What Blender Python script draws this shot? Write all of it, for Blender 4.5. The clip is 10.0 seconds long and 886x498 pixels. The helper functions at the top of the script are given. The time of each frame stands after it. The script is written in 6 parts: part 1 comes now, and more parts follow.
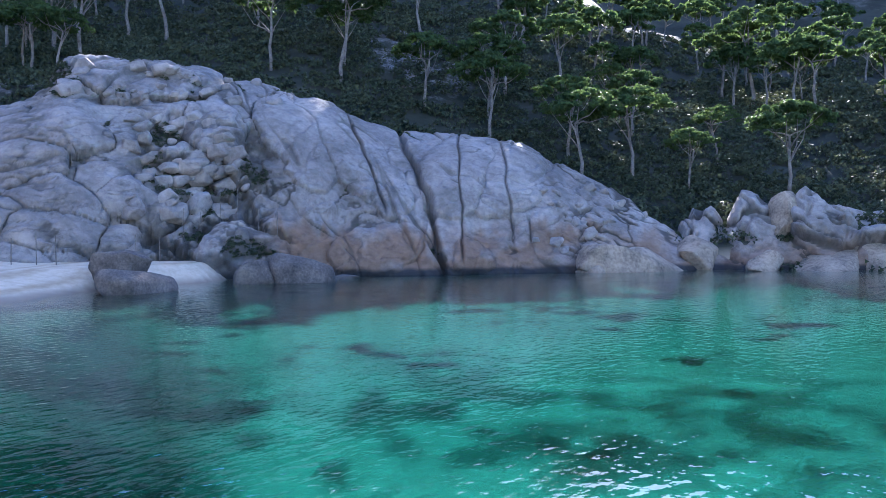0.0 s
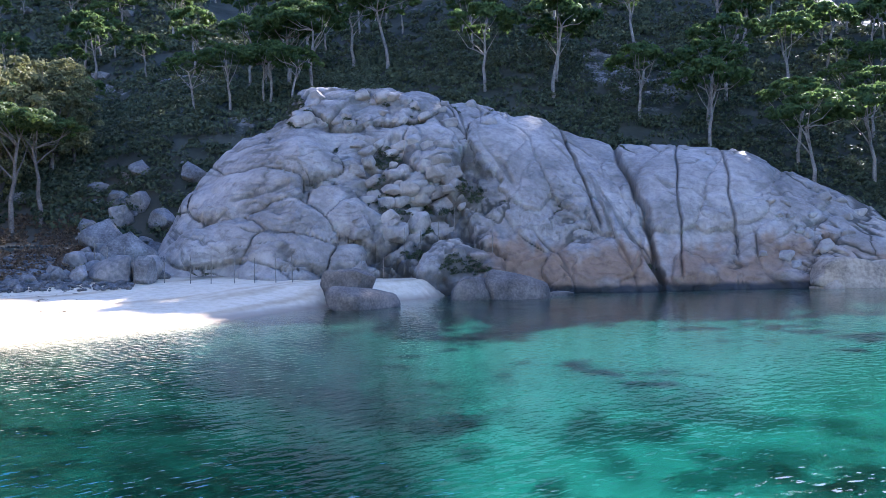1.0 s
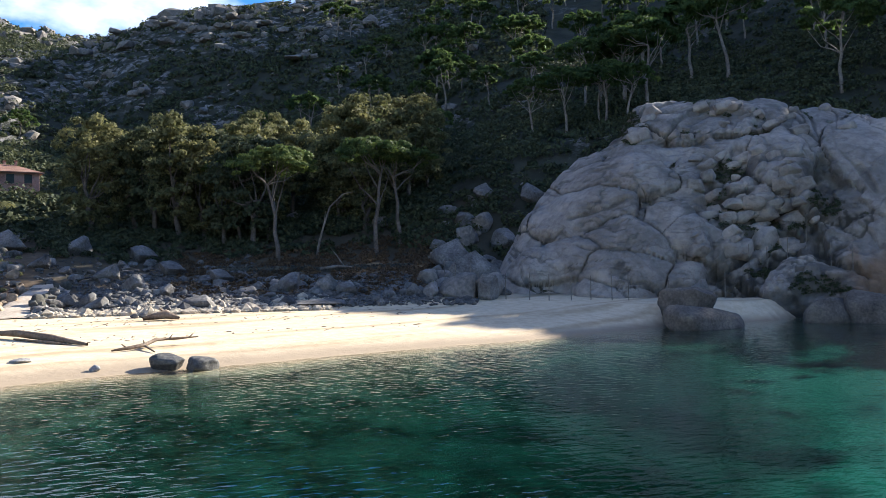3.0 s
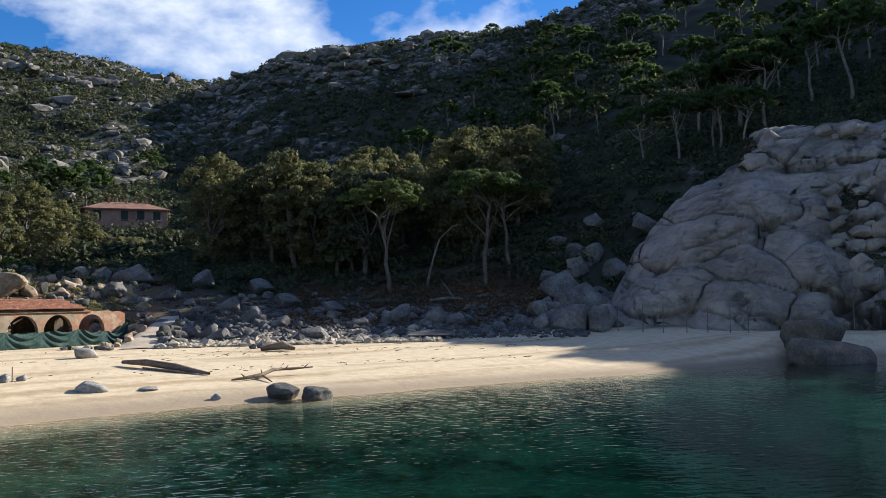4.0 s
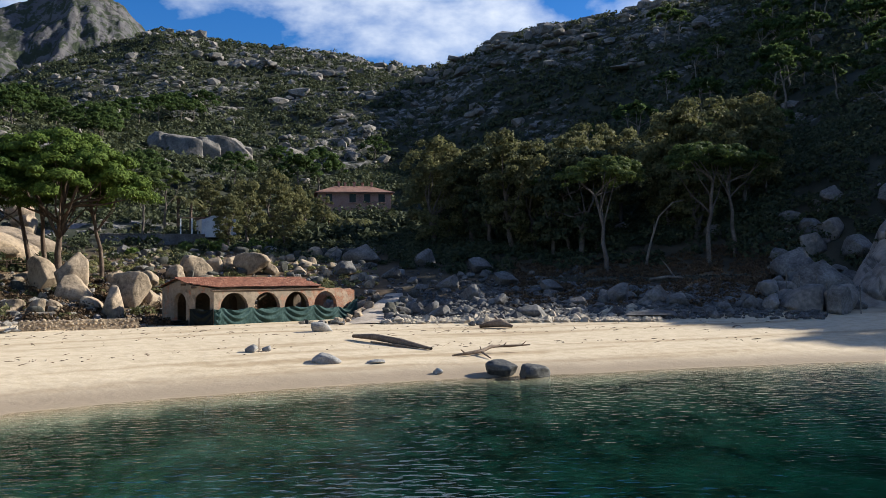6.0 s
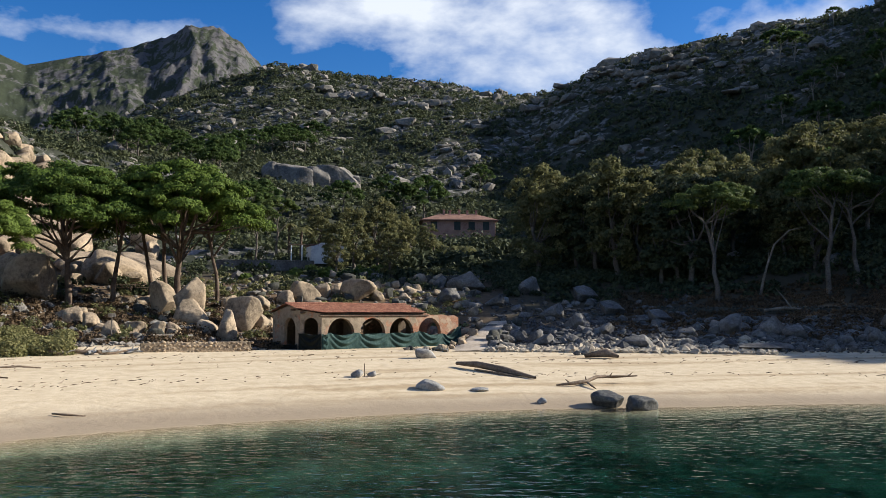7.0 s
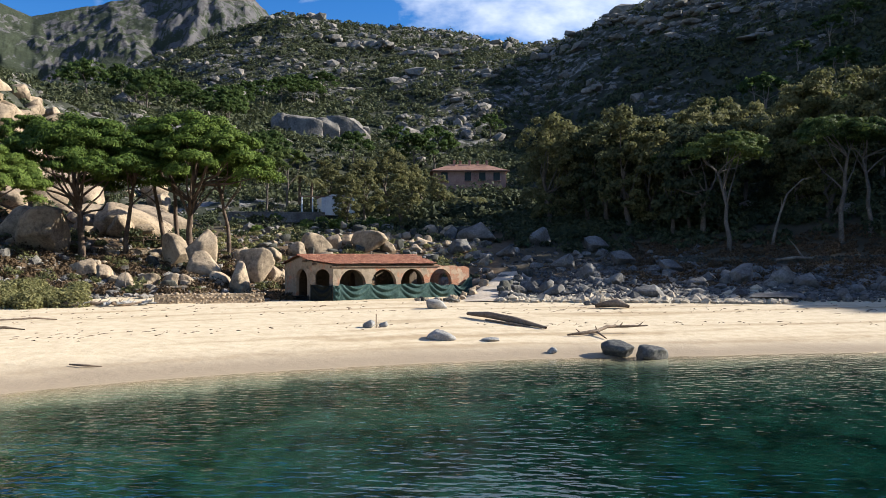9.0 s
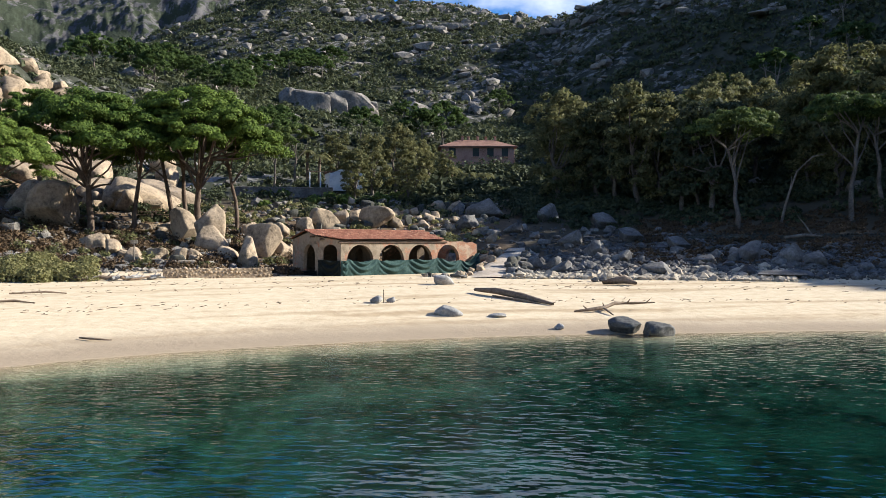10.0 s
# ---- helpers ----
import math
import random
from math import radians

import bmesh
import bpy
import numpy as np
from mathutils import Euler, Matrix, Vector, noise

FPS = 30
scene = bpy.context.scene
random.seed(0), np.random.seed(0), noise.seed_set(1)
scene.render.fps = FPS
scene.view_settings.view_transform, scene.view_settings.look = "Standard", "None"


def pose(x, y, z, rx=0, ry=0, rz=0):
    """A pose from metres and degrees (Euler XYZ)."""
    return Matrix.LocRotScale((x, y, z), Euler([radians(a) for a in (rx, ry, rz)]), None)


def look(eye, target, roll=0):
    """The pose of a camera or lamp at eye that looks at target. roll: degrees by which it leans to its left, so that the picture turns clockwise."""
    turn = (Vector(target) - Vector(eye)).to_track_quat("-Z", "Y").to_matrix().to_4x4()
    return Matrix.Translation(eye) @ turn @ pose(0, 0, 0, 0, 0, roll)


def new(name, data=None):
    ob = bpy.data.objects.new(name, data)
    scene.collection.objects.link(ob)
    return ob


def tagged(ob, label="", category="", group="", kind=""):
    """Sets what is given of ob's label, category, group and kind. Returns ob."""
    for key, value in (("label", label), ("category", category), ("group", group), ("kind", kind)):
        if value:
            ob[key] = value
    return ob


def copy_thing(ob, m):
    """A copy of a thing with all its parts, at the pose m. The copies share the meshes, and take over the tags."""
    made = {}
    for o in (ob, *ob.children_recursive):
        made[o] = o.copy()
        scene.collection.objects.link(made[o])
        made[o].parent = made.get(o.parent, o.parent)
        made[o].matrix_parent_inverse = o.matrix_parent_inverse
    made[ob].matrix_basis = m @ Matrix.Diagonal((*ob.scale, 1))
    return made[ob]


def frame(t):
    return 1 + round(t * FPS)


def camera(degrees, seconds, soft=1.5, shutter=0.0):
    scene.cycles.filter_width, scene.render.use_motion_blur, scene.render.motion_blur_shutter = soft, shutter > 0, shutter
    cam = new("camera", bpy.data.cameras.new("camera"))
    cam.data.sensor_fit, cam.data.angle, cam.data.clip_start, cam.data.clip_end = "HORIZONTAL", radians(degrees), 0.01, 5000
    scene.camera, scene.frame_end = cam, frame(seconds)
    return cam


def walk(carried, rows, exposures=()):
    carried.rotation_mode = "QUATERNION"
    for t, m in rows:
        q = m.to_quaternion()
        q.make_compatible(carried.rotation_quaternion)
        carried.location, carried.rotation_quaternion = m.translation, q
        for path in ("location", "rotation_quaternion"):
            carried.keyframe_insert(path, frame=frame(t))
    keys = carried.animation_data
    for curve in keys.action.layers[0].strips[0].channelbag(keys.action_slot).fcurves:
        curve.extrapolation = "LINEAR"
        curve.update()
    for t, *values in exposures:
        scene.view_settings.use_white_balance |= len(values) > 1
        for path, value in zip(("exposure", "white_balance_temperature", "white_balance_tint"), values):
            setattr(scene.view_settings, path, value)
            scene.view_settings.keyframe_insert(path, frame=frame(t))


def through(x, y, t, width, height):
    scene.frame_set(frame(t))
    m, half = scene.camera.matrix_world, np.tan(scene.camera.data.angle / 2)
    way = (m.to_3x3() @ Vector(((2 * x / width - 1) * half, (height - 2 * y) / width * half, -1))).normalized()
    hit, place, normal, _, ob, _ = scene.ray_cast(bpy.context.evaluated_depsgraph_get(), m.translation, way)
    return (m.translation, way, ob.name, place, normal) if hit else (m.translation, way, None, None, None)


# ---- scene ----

# the eye stands on a boat's deck, 4 m over the water, and turns to its left along the bay
cam = camera(55.75, 10.0, 0.85)
EYE = 4.0
ROWS = [
    (0.0, 0.000, -1.481, 0.000),
    (0.5, 7.513, -0.611, 0.408),
    (1.0, 14.584, -0.250, 0.935),
    (1.5, 21.839, -0.495, 1.112),
    (2.0, 28.621, -0.254, 1.242),
    (2.5, 33.204, 0.260, 0.984),
    (2.7, 34.814, 0.539, 1.055),
    (3.8, 43.397, 3.599, 0.769),
    (4.0, 44.742, 3.639, 1.073),
    (4.5, 48.497, 3.578, 1.136),
    (5.0, 52.313, 2.980, 1.231),
    (5.5, 55.753, 2.252, 1.191),
    (6.0, 59.457, 2.418, 0.804),
    (6.2, 61.244, 2.811, 0.631),
    (7.3, 67.376, 4.257, -0.156),
    (7.5, 67.611, 3.872, -0.296),
    (8.0, 67.912, 2.622, -0.858),
    (8.5, 68.027, 1.942, -0.522),
    (9.0, 67.281, 1.007, 0.276),
    (9.5, 67.530, 0.060, 0.430),
    (10.0, 67.799, -0.640, 0.000),
]
EXPOSURES = [(0.0, 3.12, 5350, 20), (1.0, 3.2, 5400, 20), (1.8, 3.15, 5800, 20), (2.5, 2.42, 6000, 16), (2.9, 1.98, 6000, 12), (3.8, 1.42, 6000, 10), (4.5, 0.8, 5900, 10), (5.0, 0.98, 5850, 10),
             (6.2, 1.05, 5900, 10), (7.3, 1.02, 6050, 10), (8.0, 1.12, 6000, 10), (9.0, 1.35, 5950, 10), (9.5, 1.48, 5950, 10), (10.0, 1.4, 5900, 10)]
walk(cam, [(t, pose(0, 0, EYE, 90 + pitch, roll, yaw)) for t, yaw, pitch, roll in ROWS], EXPOSURES)

# ---- light ----
SUN_AZ, SUN_EL = 12.0, 26.6
sun = new("sun", bpy.data.lights.new("sun", "SUN"))
sun.data.energy, sun.data.angle, sun.data.color = 4.6, radians(0.55), (1.0, 0.915, 0.77)
sa, se = radians(SUN_AZ), radians(SUN_EL)
sun.matrix_basis = look((0, 0, 60), (-60 * math.sin(sa) * math.cos(se), -60 * math.cos(sa) * math.cos(se), 60 - 60 * math.sin(se)))


def nodes_of(tree):
    tree.nodes.clear()

    def add(kind, **kw):
        n = tree.nodes.new(kind)
        for k, v in kw.items():
            if k in n.inputs:
                link_or_set(n.inputs[k], v)
            else:
                setattr(n, k, v)
        return n

    def link_or_set(sock, v):
        if isinstance(v, bpy.types.NodeSocket):
            tree.links.new(v, sock)
        elif isinstance(v, bpy.types.Node):
            tree.links.new(v.outputs[0], sock)
        else:
            sock.default_value = (*v, 1) if isinstance(v, tuple) and len(v) == 3 and sock.type == "RGBA" else v
    return add, link_or_set


world = bpy.data.worlds.new("sky")
scene.world = world
world.use_nodes = True
add, put = nodes_of(world.node_tree)
sky = add("ShaderNodeTexSky", sky_type="NISHITA", sun_disc=False, sun_elevation=se, sun_rotation=sa, air_density=1.0, dust_density=0.3, ozone_density=3.0)
co = add("ShaderNodeTexCoord")
mp = add("ShaderNodeMapping", Vector=co.outputs["Generated"], Scale=(1.0, 1.0, 1.9), Location=(0.35, 0.1, 0.0))
cn = add("ShaderNodeTexNoise", Vector=mp, Scale=4.2, Detail=10.0, Roughness=0.55, Distortion=0.1)
far = add("ShaderNodeVectorMath", operation="DISTANCE")
put(far.inputs[0], co.outputs["Generated"]), put(far.inputs[1], (-0.945, 0.061, 0.322))
near = add("ShaderNodeMapRange", Value=far.outputs["Value"])
put(near.inputs["From Min"], 0.02), put(near.inputs["From Max"], 0.11), put(near.inputs["To Min"], 0.14), put(near.inputs["To Max"], 0.0)
tall = add("ShaderNodeMapping", Vector=co.outputs["Generated"], Scale=(1.0, 1.0, 2.5))
bank = add("ShaderNodeVectorMath", operation="DISTANCE")
put(bank.inputs[0], tall), put(bank.inputs[1], (-0.765, 0.495, 1.09))
wide = add("ShaderNodeMapRange", Value=bank.outputs["Value"])
put(wide.inputs["From Min"], 0.08), put(wide.inputs["From Max"], 0.42), put(wide.inputs["To Min"], 0.13), put(wide.inputs["To Max"], 0.0)
both = add("ShaderNodeMath", operation="ADD")
put(both.inputs[0], near), put(both.inputs[1], wide)
heap = add("ShaderNodeMath", operation="ADD")
put(heap.inputs[0], cn.outputs["Fac"]), put(heap.inputs[1], both)
cr = add("ShaderNodeValToRGB", Fac=heap)
cr.color_ramp.elements[0].position, cr.color_ramp.elements[1].position = 0.5, 0.68
deep = add("ShaderNodeHueSaturation", Color=sky, Hue=0.512, Saturation=1.38, Value=1.22)
cloud = add("ShaderNodeMixRGB", Fac=cr, Color1=deep, Color2=(9.0, 9.2, 9.5))
bg = add("ShaderNodeBackground", Color=cloud, Strength=0.05)
out = add("ShaderNodeOutputWorld", Surface=bg)

from mathutils.bvhtree import BVHTree

# ---- number noise ----


def lattice(ix, iy, seed):
    n = (ix.astype(np.int64) * 374761393 + iy.astype(np.int64) * 668265263 + seed * 982451653) & 0x7FFFFFFF
    n = ((n ^ (n >> 13)) * 1274126177) & 0x7FFFFFFF
    return ((n ^ (n >> 16)) & 0xFFFF) / 65535.0


def vnoise(x, y, seed=0):
    ix, iy = np.floor(x), np.floor(y)
    fx, fy = x - ix, y - iy
    fx, fy = fx * fx * (3 - 2 * fx), fy * fy * (3 - 2 * fy)
    a, b = lattice(ix, iy, seed), lattice(ix + 1, iy, seed)
    c, d = lattice(ix, iy + 1, seed), lattice(ix + 1, iy + 1, seed)
    return (a * (1 - fx) + b * fx) * (1 - fy) + (c * (1 - fx) + d * fx) * fy


def fbm(x, y, seed=0, octaves=4):
    total, amp, norm = 0.0, 1.0, 0.0
    for k in range(octaves):
        total = total + amp * vnoise(x * 2 ** k + 17.3 * k, y * 2 ** k - 9.1 * k, seed + k)
        norm, amp = norm + amp, amp * 0.5
    return total / norm * 2 - 1


def cells(x, y, seed=0, jitter=0.85):
    """Distance to the nearest seed, to the border with the next cell, and the cell's own number."""
    ix, iy = np.floor(x), np.floor(y)
    near = np.full(x.shape, 9.0)
    gx, gy, cid = np.zeros(x.shape), np.zeros(x.shape), np.zeros(x.shape)
    pts = []
    for dx in (-1, 0, 1):
        for dy in (-1, 0, 1):
            px = ix + dx + 0.5 + jitter * (lattice(ix + dx, iy + dy, seed) - 0.5)
            py = iy + dy + 0.5 + jitter * (lattice(ix + dx, iy + dy, seed + 7) - 0.5)
            d = np.hypot(px - x, py - y)
            pts.append((px, py))
            m = d < near
            near, gx, gy = np.where(m, d, near), np.where(m, px, gx), np.where(m, py, gy)
            cid = np.where(m, lattice(ix + dx, iy + dy, seed + 13), cid)
    border = np.full(x.shape, 9.0)
    for px, py in pts:
        ex, ey = px - gx, py - gy
        ln = np.hypot(ex, ey)
        ok = ln > 1e-6
        ln = np.where(ok, ln, 1)
        t = ((px + gx) / 2 - x) * ex / ln + ((py + gy) / 2 - y) * ey / ln
        border = np.where(ok, np.minimum(border, t), border)
    return near, np.maximum(border, 0), cid


def smooth(a, b, x):
    t = np.clip((x - a) / (b - a), 0, 1)
    return t * t * (3 - 2 * t)


# ---- meshes ----


def mesh_from(name, verts, faces, mat, shade=True, attrs=None):
    """A mesh from arrays of places and of equal-sided faces."""
    verts, faces = np.asarray(verts, np.float32), np.asarray(faces, np.int32)
    me = bpy.data.meshes.new(name)
    n, k = faces.shape
    me.vertices.add(len(verts))
    me.vertices.foreach_set("co", verts.ravel())
    me.loops.add(n * k)
    me.loops.foreach_set("vertex_index", faces.ravel())
    me.polygons.add(n)
    me.polygons.foreach_set("loop_start", np.arange(0, n * k, k, dtype=np.int32))
    me.polygons.foreach_set("loop_total", np.full(n, k, np.int32))
    me.polygons.foreach_set("use_smooth", np.full(n, shade, bool))
    for key, value in (attrs or {}).items():
        a = me.attributes.new(key, "FLOAT", "POINT")
        a.data.foreach_set("value", np.asarray(value, np.float32).ravel())
    me.update(calc_edges=True)
    if mat:
        me.materials.append(mat)
    return me


def part(name, bm, mat, parent=None, label=""):
    """Links a bmesh, or a finished mesh, as one object under its thing."""
    if isinstance(bm, bpy.types.Mesh):
        me = bm
    else:
        me = bpy.data.meshes.new(name)
        bm.to_mesh(me)
        bm.free()
        me.materials.append(mat)
    ob = new(name, me)
    ob.parent = parent
    if label:
        ob["label"] = label
    return ob


def empty(name, m=None):
    ob = new(name)
    ob.empty_display_size = 0.2
    if m is not None:
        ob.matrix_basis = m
    return ob


def grid_faces(nu, nv, wrap=False):
    i, j = np.meshgrid(np.arange(nu - (0 if wrap else 1)), np.arange(nv - 1), indexing="ij")
    a, b = i * nv + j, ((i + 1) % nu) * nv + j
    return np.stack([a, b, b + 1, a + 1], -1).reshape(-1, 4)


def tube(points, radii, sides=7, base=0):
    """A tapered tube along points; verts and quads, with the first vertex numbered base."""
    pts = [Vector(p) for p in points]
    vs, fs = [], []
    for i, p in enumerate(pts):
        d = (pts[min(i + 1, len(pts) - 1)] - pts[max(i - 1, 0)]).normalized()
        s = d.cross(Vector((0.3, 0.9, 0.1))).normalized()
        u = s.cross(d)
        for k in range(sides):
            a = 2 * math.pi * k / sides
            vs.append(p + radii[i] * (math.cos(a) * s + math.sin(a) * u))
    for i in range(len(pts) - 1):
        for k in range(sides):
            a, b = base + i * sides + k, base + i * sides + (k + 1) % sides
            fs.append((a, b, b + sides, a + sides))
    return vs, fs


def place(az, r, z=0.0):
    return Vector((r * math.sin(radians(az)), r * math.cos(radians(az)), z))


# ---- materials ----


def material(name):
    m = bpy.data.materials.new(name)
    m.use_nodes = True
    return m, *nodes_of(m.node_tree)


def mottled(name, tones, scale=1.0, rough=0.9, bump=0.3, fine=8.0, dist=0.05, spec=0.2):
    """A surface of several tones in large stains and fine grain, with relief."""
    m, add, put = material(name)
    co = add("ShaderNodeNewGeometry").outputs["Position"]
    big = add("ShaderNodeTexNoise", Vector=co, Scale=scale, Detail=6.0, Roughness=0.6)
    fin = add("ShaderNodeTexNoise", Vector=co, Scale=scale * fine, Detail=5.0, Roughness=0.65)
    mix = add("ShaderNodeMath", operation="MULTIPLY_ADD")
    put(mix.inputs[0], fin.outputs["Fac"]), put(mix.inputs[1], 0.45)
    half = add("ShaderNodeMath", operation="MULTIPLY")
    put(half.inputs[0], big.outputs["Fac"]), put(half.inputs[1], 0.55)
    put(mix.inputs[2], half)
    ramp = add("ShaderNodeValToRGB", Fac=mix)
    while len(ramp.color_ramp.elements) < len(tones):
        ramp.color_ramp.elements.new(0.5)
    for k, (e, c) in enumerate(zip(ramp.color_ramp.elements, tones)):
        e.position, e.color = 0.34 + 0.32 * k / max(1, len(tones) - 1), (*c, 1)
    bp = add("ShaderNodeBump", Strength=bump, Distance=dist, Height=fin.outputs["Fac"])
    sh = add("ShaderNodeBsdfPrincipled", Roughness=rough, Normal=bp)
    put(sh.inputs["Base Color"], ramp), put(sh.inputs["Specular IOR Level"], spec)
    add("ShaderNodeOutputMaterial", Surface=sh)
    return m


def leaf_material(name, dark, light, through=0.35):
    m, add, put = material(name)
    geo = add("ShaderNodeNewGeometry")
    info = add("ShaderNodeObjectInfo")
    s = add("ShaderNodeMath", operation="MULTIPLY_ADD")
    put(s.inputs[0], info.outputs["Random"]), put(s.inputs[1], 0.35)
    k = add("ShaderNodeMath", operation="MULTIPLY")
    put(k.inputs[0], geo.outputs["Random Per Island"]), put(k.inputs[1], 0.65)
    put(s.inputs[2], k)
    c = add("ShaderNodeMixRGB", Fac=s, Color1=dark, Color2=light)
    d = add("ShaderNodeBsdfPrincipled", Roughness=0.7)
    put(d.inputs["Base Color"], c), put(d.inputs["Specular IOR Level"], 0.12)
    t = add("ShaderNodeBsdfTranslucent", Color=c)
    x = add("ShaderNodeMixShader", Fac=through)
    put(x.inputs[1], d), put(x.inputs[2], t)
    add("ShaderNodeOutputMaterial", Surface=x)
    return m


PINE = leaf_material("pine_needles", (0.028, 0.056, 0.011), (0.115, 0.16, 0.024), 0.18)
PINE_DULL = leaf_material("old_pine_needles", (0.035, 0.06, 0.018), (0.1, 0.145, 0.04), 0.5)
PINE_OLD = leaf_material("yellowish_pine_needles", (0.03, 0.055, 0.015), (0.14, 0.17, 0.045), 0.35)
PINE_GOLD = leaf_material("young_pine_needles", (0.07, 0.11, 0.02), (0.19, 0.24, 0.045), 0.2)
OLIVE = leaf_material("holm_oak_leaves", (0.05, 0.06, 0.022), (0.23, 0.215, 0.095), 0.4)
MAQUIS = leaf_material("maquis_leaves", (0.03, 0.039, 0.02), (0.104, 0.114, 0.055), 0.25)
TAMARISK = leaf_material("tamarisk_leaves", (0.13, 0.13, 0.05), (0.32, 0.29, 0.13), 0.35)
DRY = leaf_material("dry_brush_leaves", (0.035, 0.024, 0.014), (0.15, 0.1, 0.055), 0.15)
BRIGHT = leaf_material("bright_shrub_leaves", (0.05, 0.085, 0.018), (0.17, 0.21, 0.05))
BARK = mottled("pine_bark", [(0.045, 0.03, 0.022), (0.11, 0.078, 0.055), (0.19, 0.145, 0.105)], 1.4, 0.95, 0.6, 6)
BARK_GREY = mottled("grey_bark", [(0.05, 0.042, 0.034), (0.12, 0.1, 0.08), (0.2, 0.17, 0.14)], 1.4, 0.95, 0.5, 6)
BARK_PALE = mottled("pale_bark", [(0.08, 0.066, 0.052), (0.17, 0.145, 0.115), (0.27, 0.235, 0.19)], 1.4, 0.95, 0.5, 6)
STONE = mottled("granite_boulder", [(0.085, 0.067, 0.048), (0.29, 0.222, 0.148), (0.44, 0.34, 0.225)], 0.5, 0.9, 0.8, 7, 0.11)
STONE_GREY = mottled("grey_granite", [(0.05, 0.046, 0.041), (0.135, 0.126, 0.113), (0.26, 0.243, 0.218)], 0.6, 0.88, 0.7, 9, 0.08)
STONE_DARK = mottled("mossy_stone", [(0.03, 0.03, 0.025), (0.07, 0.068, 0.055), (0.13, 0.12, 0.1)], 0.8, 0.95, 0.6, 8)
STONE_WET = mottled("dark_wet_granite", [(0.03, 0.03, 0.03), (0.075, 0.072, 0.064), (0.15, 0.14, 0.12)], 0.9, 0.7, 0.7, 8, spec=0.3)
STONE_TIDE = mottled("tide_stained_granite", [(0.05, 0.043, 0.036), (0.12, 0.1, 0.08), (0.21, 0.17, 0.13)], 0.9, 0.92, 0.9, 7, 0.08)
STONE_BED = mottled("stream_bed_stone", [(0.035, 0.032, 0.029), (0.09, 0.084, 0.076), (0.2, 0.187, 0.168)], 1.1, 0.92, 0.6, 8)
STONE_PALE = mottled("pale_granite", [(0.12, 0.115, 0.105), (0.25, 0.24, 0.22), (0.38, 0.36, 0.325)], 1.2, 0.9, 0.6, 8)
# pale pebbles; the sunlight on this front fringe is added to their colour
SHINGLE = mottled("pale_sunlit_pebbles", [(0.2, 0.165, 0.12), (0.37, 0.31, 0.225), (0.5, 0.43, 0.32)], 2.2, 0.9, 0.4, 6)
CRAG = mottled("weathered_granite", [(0.06, 0.057, 0.05), (0.17, 0.155, 0.135), (0.33, 0.285, 0.235)], 0.3, 0.92, 0.9, 9, 0.2)
DUST = mottled("trodden_earth", [(0.26, 0.21, 0.15), (0.4, 0.33, 0.25), (0.5, 0.42, 0.33)], 0.8, 0.95, 0.4, 8)
DRIFT = mottled("driftwood", [(0.07, 0.05, 0.035), (0.18, 0.13, 0.09), (0.28, 0.22, 0.16)], 1.2, 0.9, 0.5, 7)


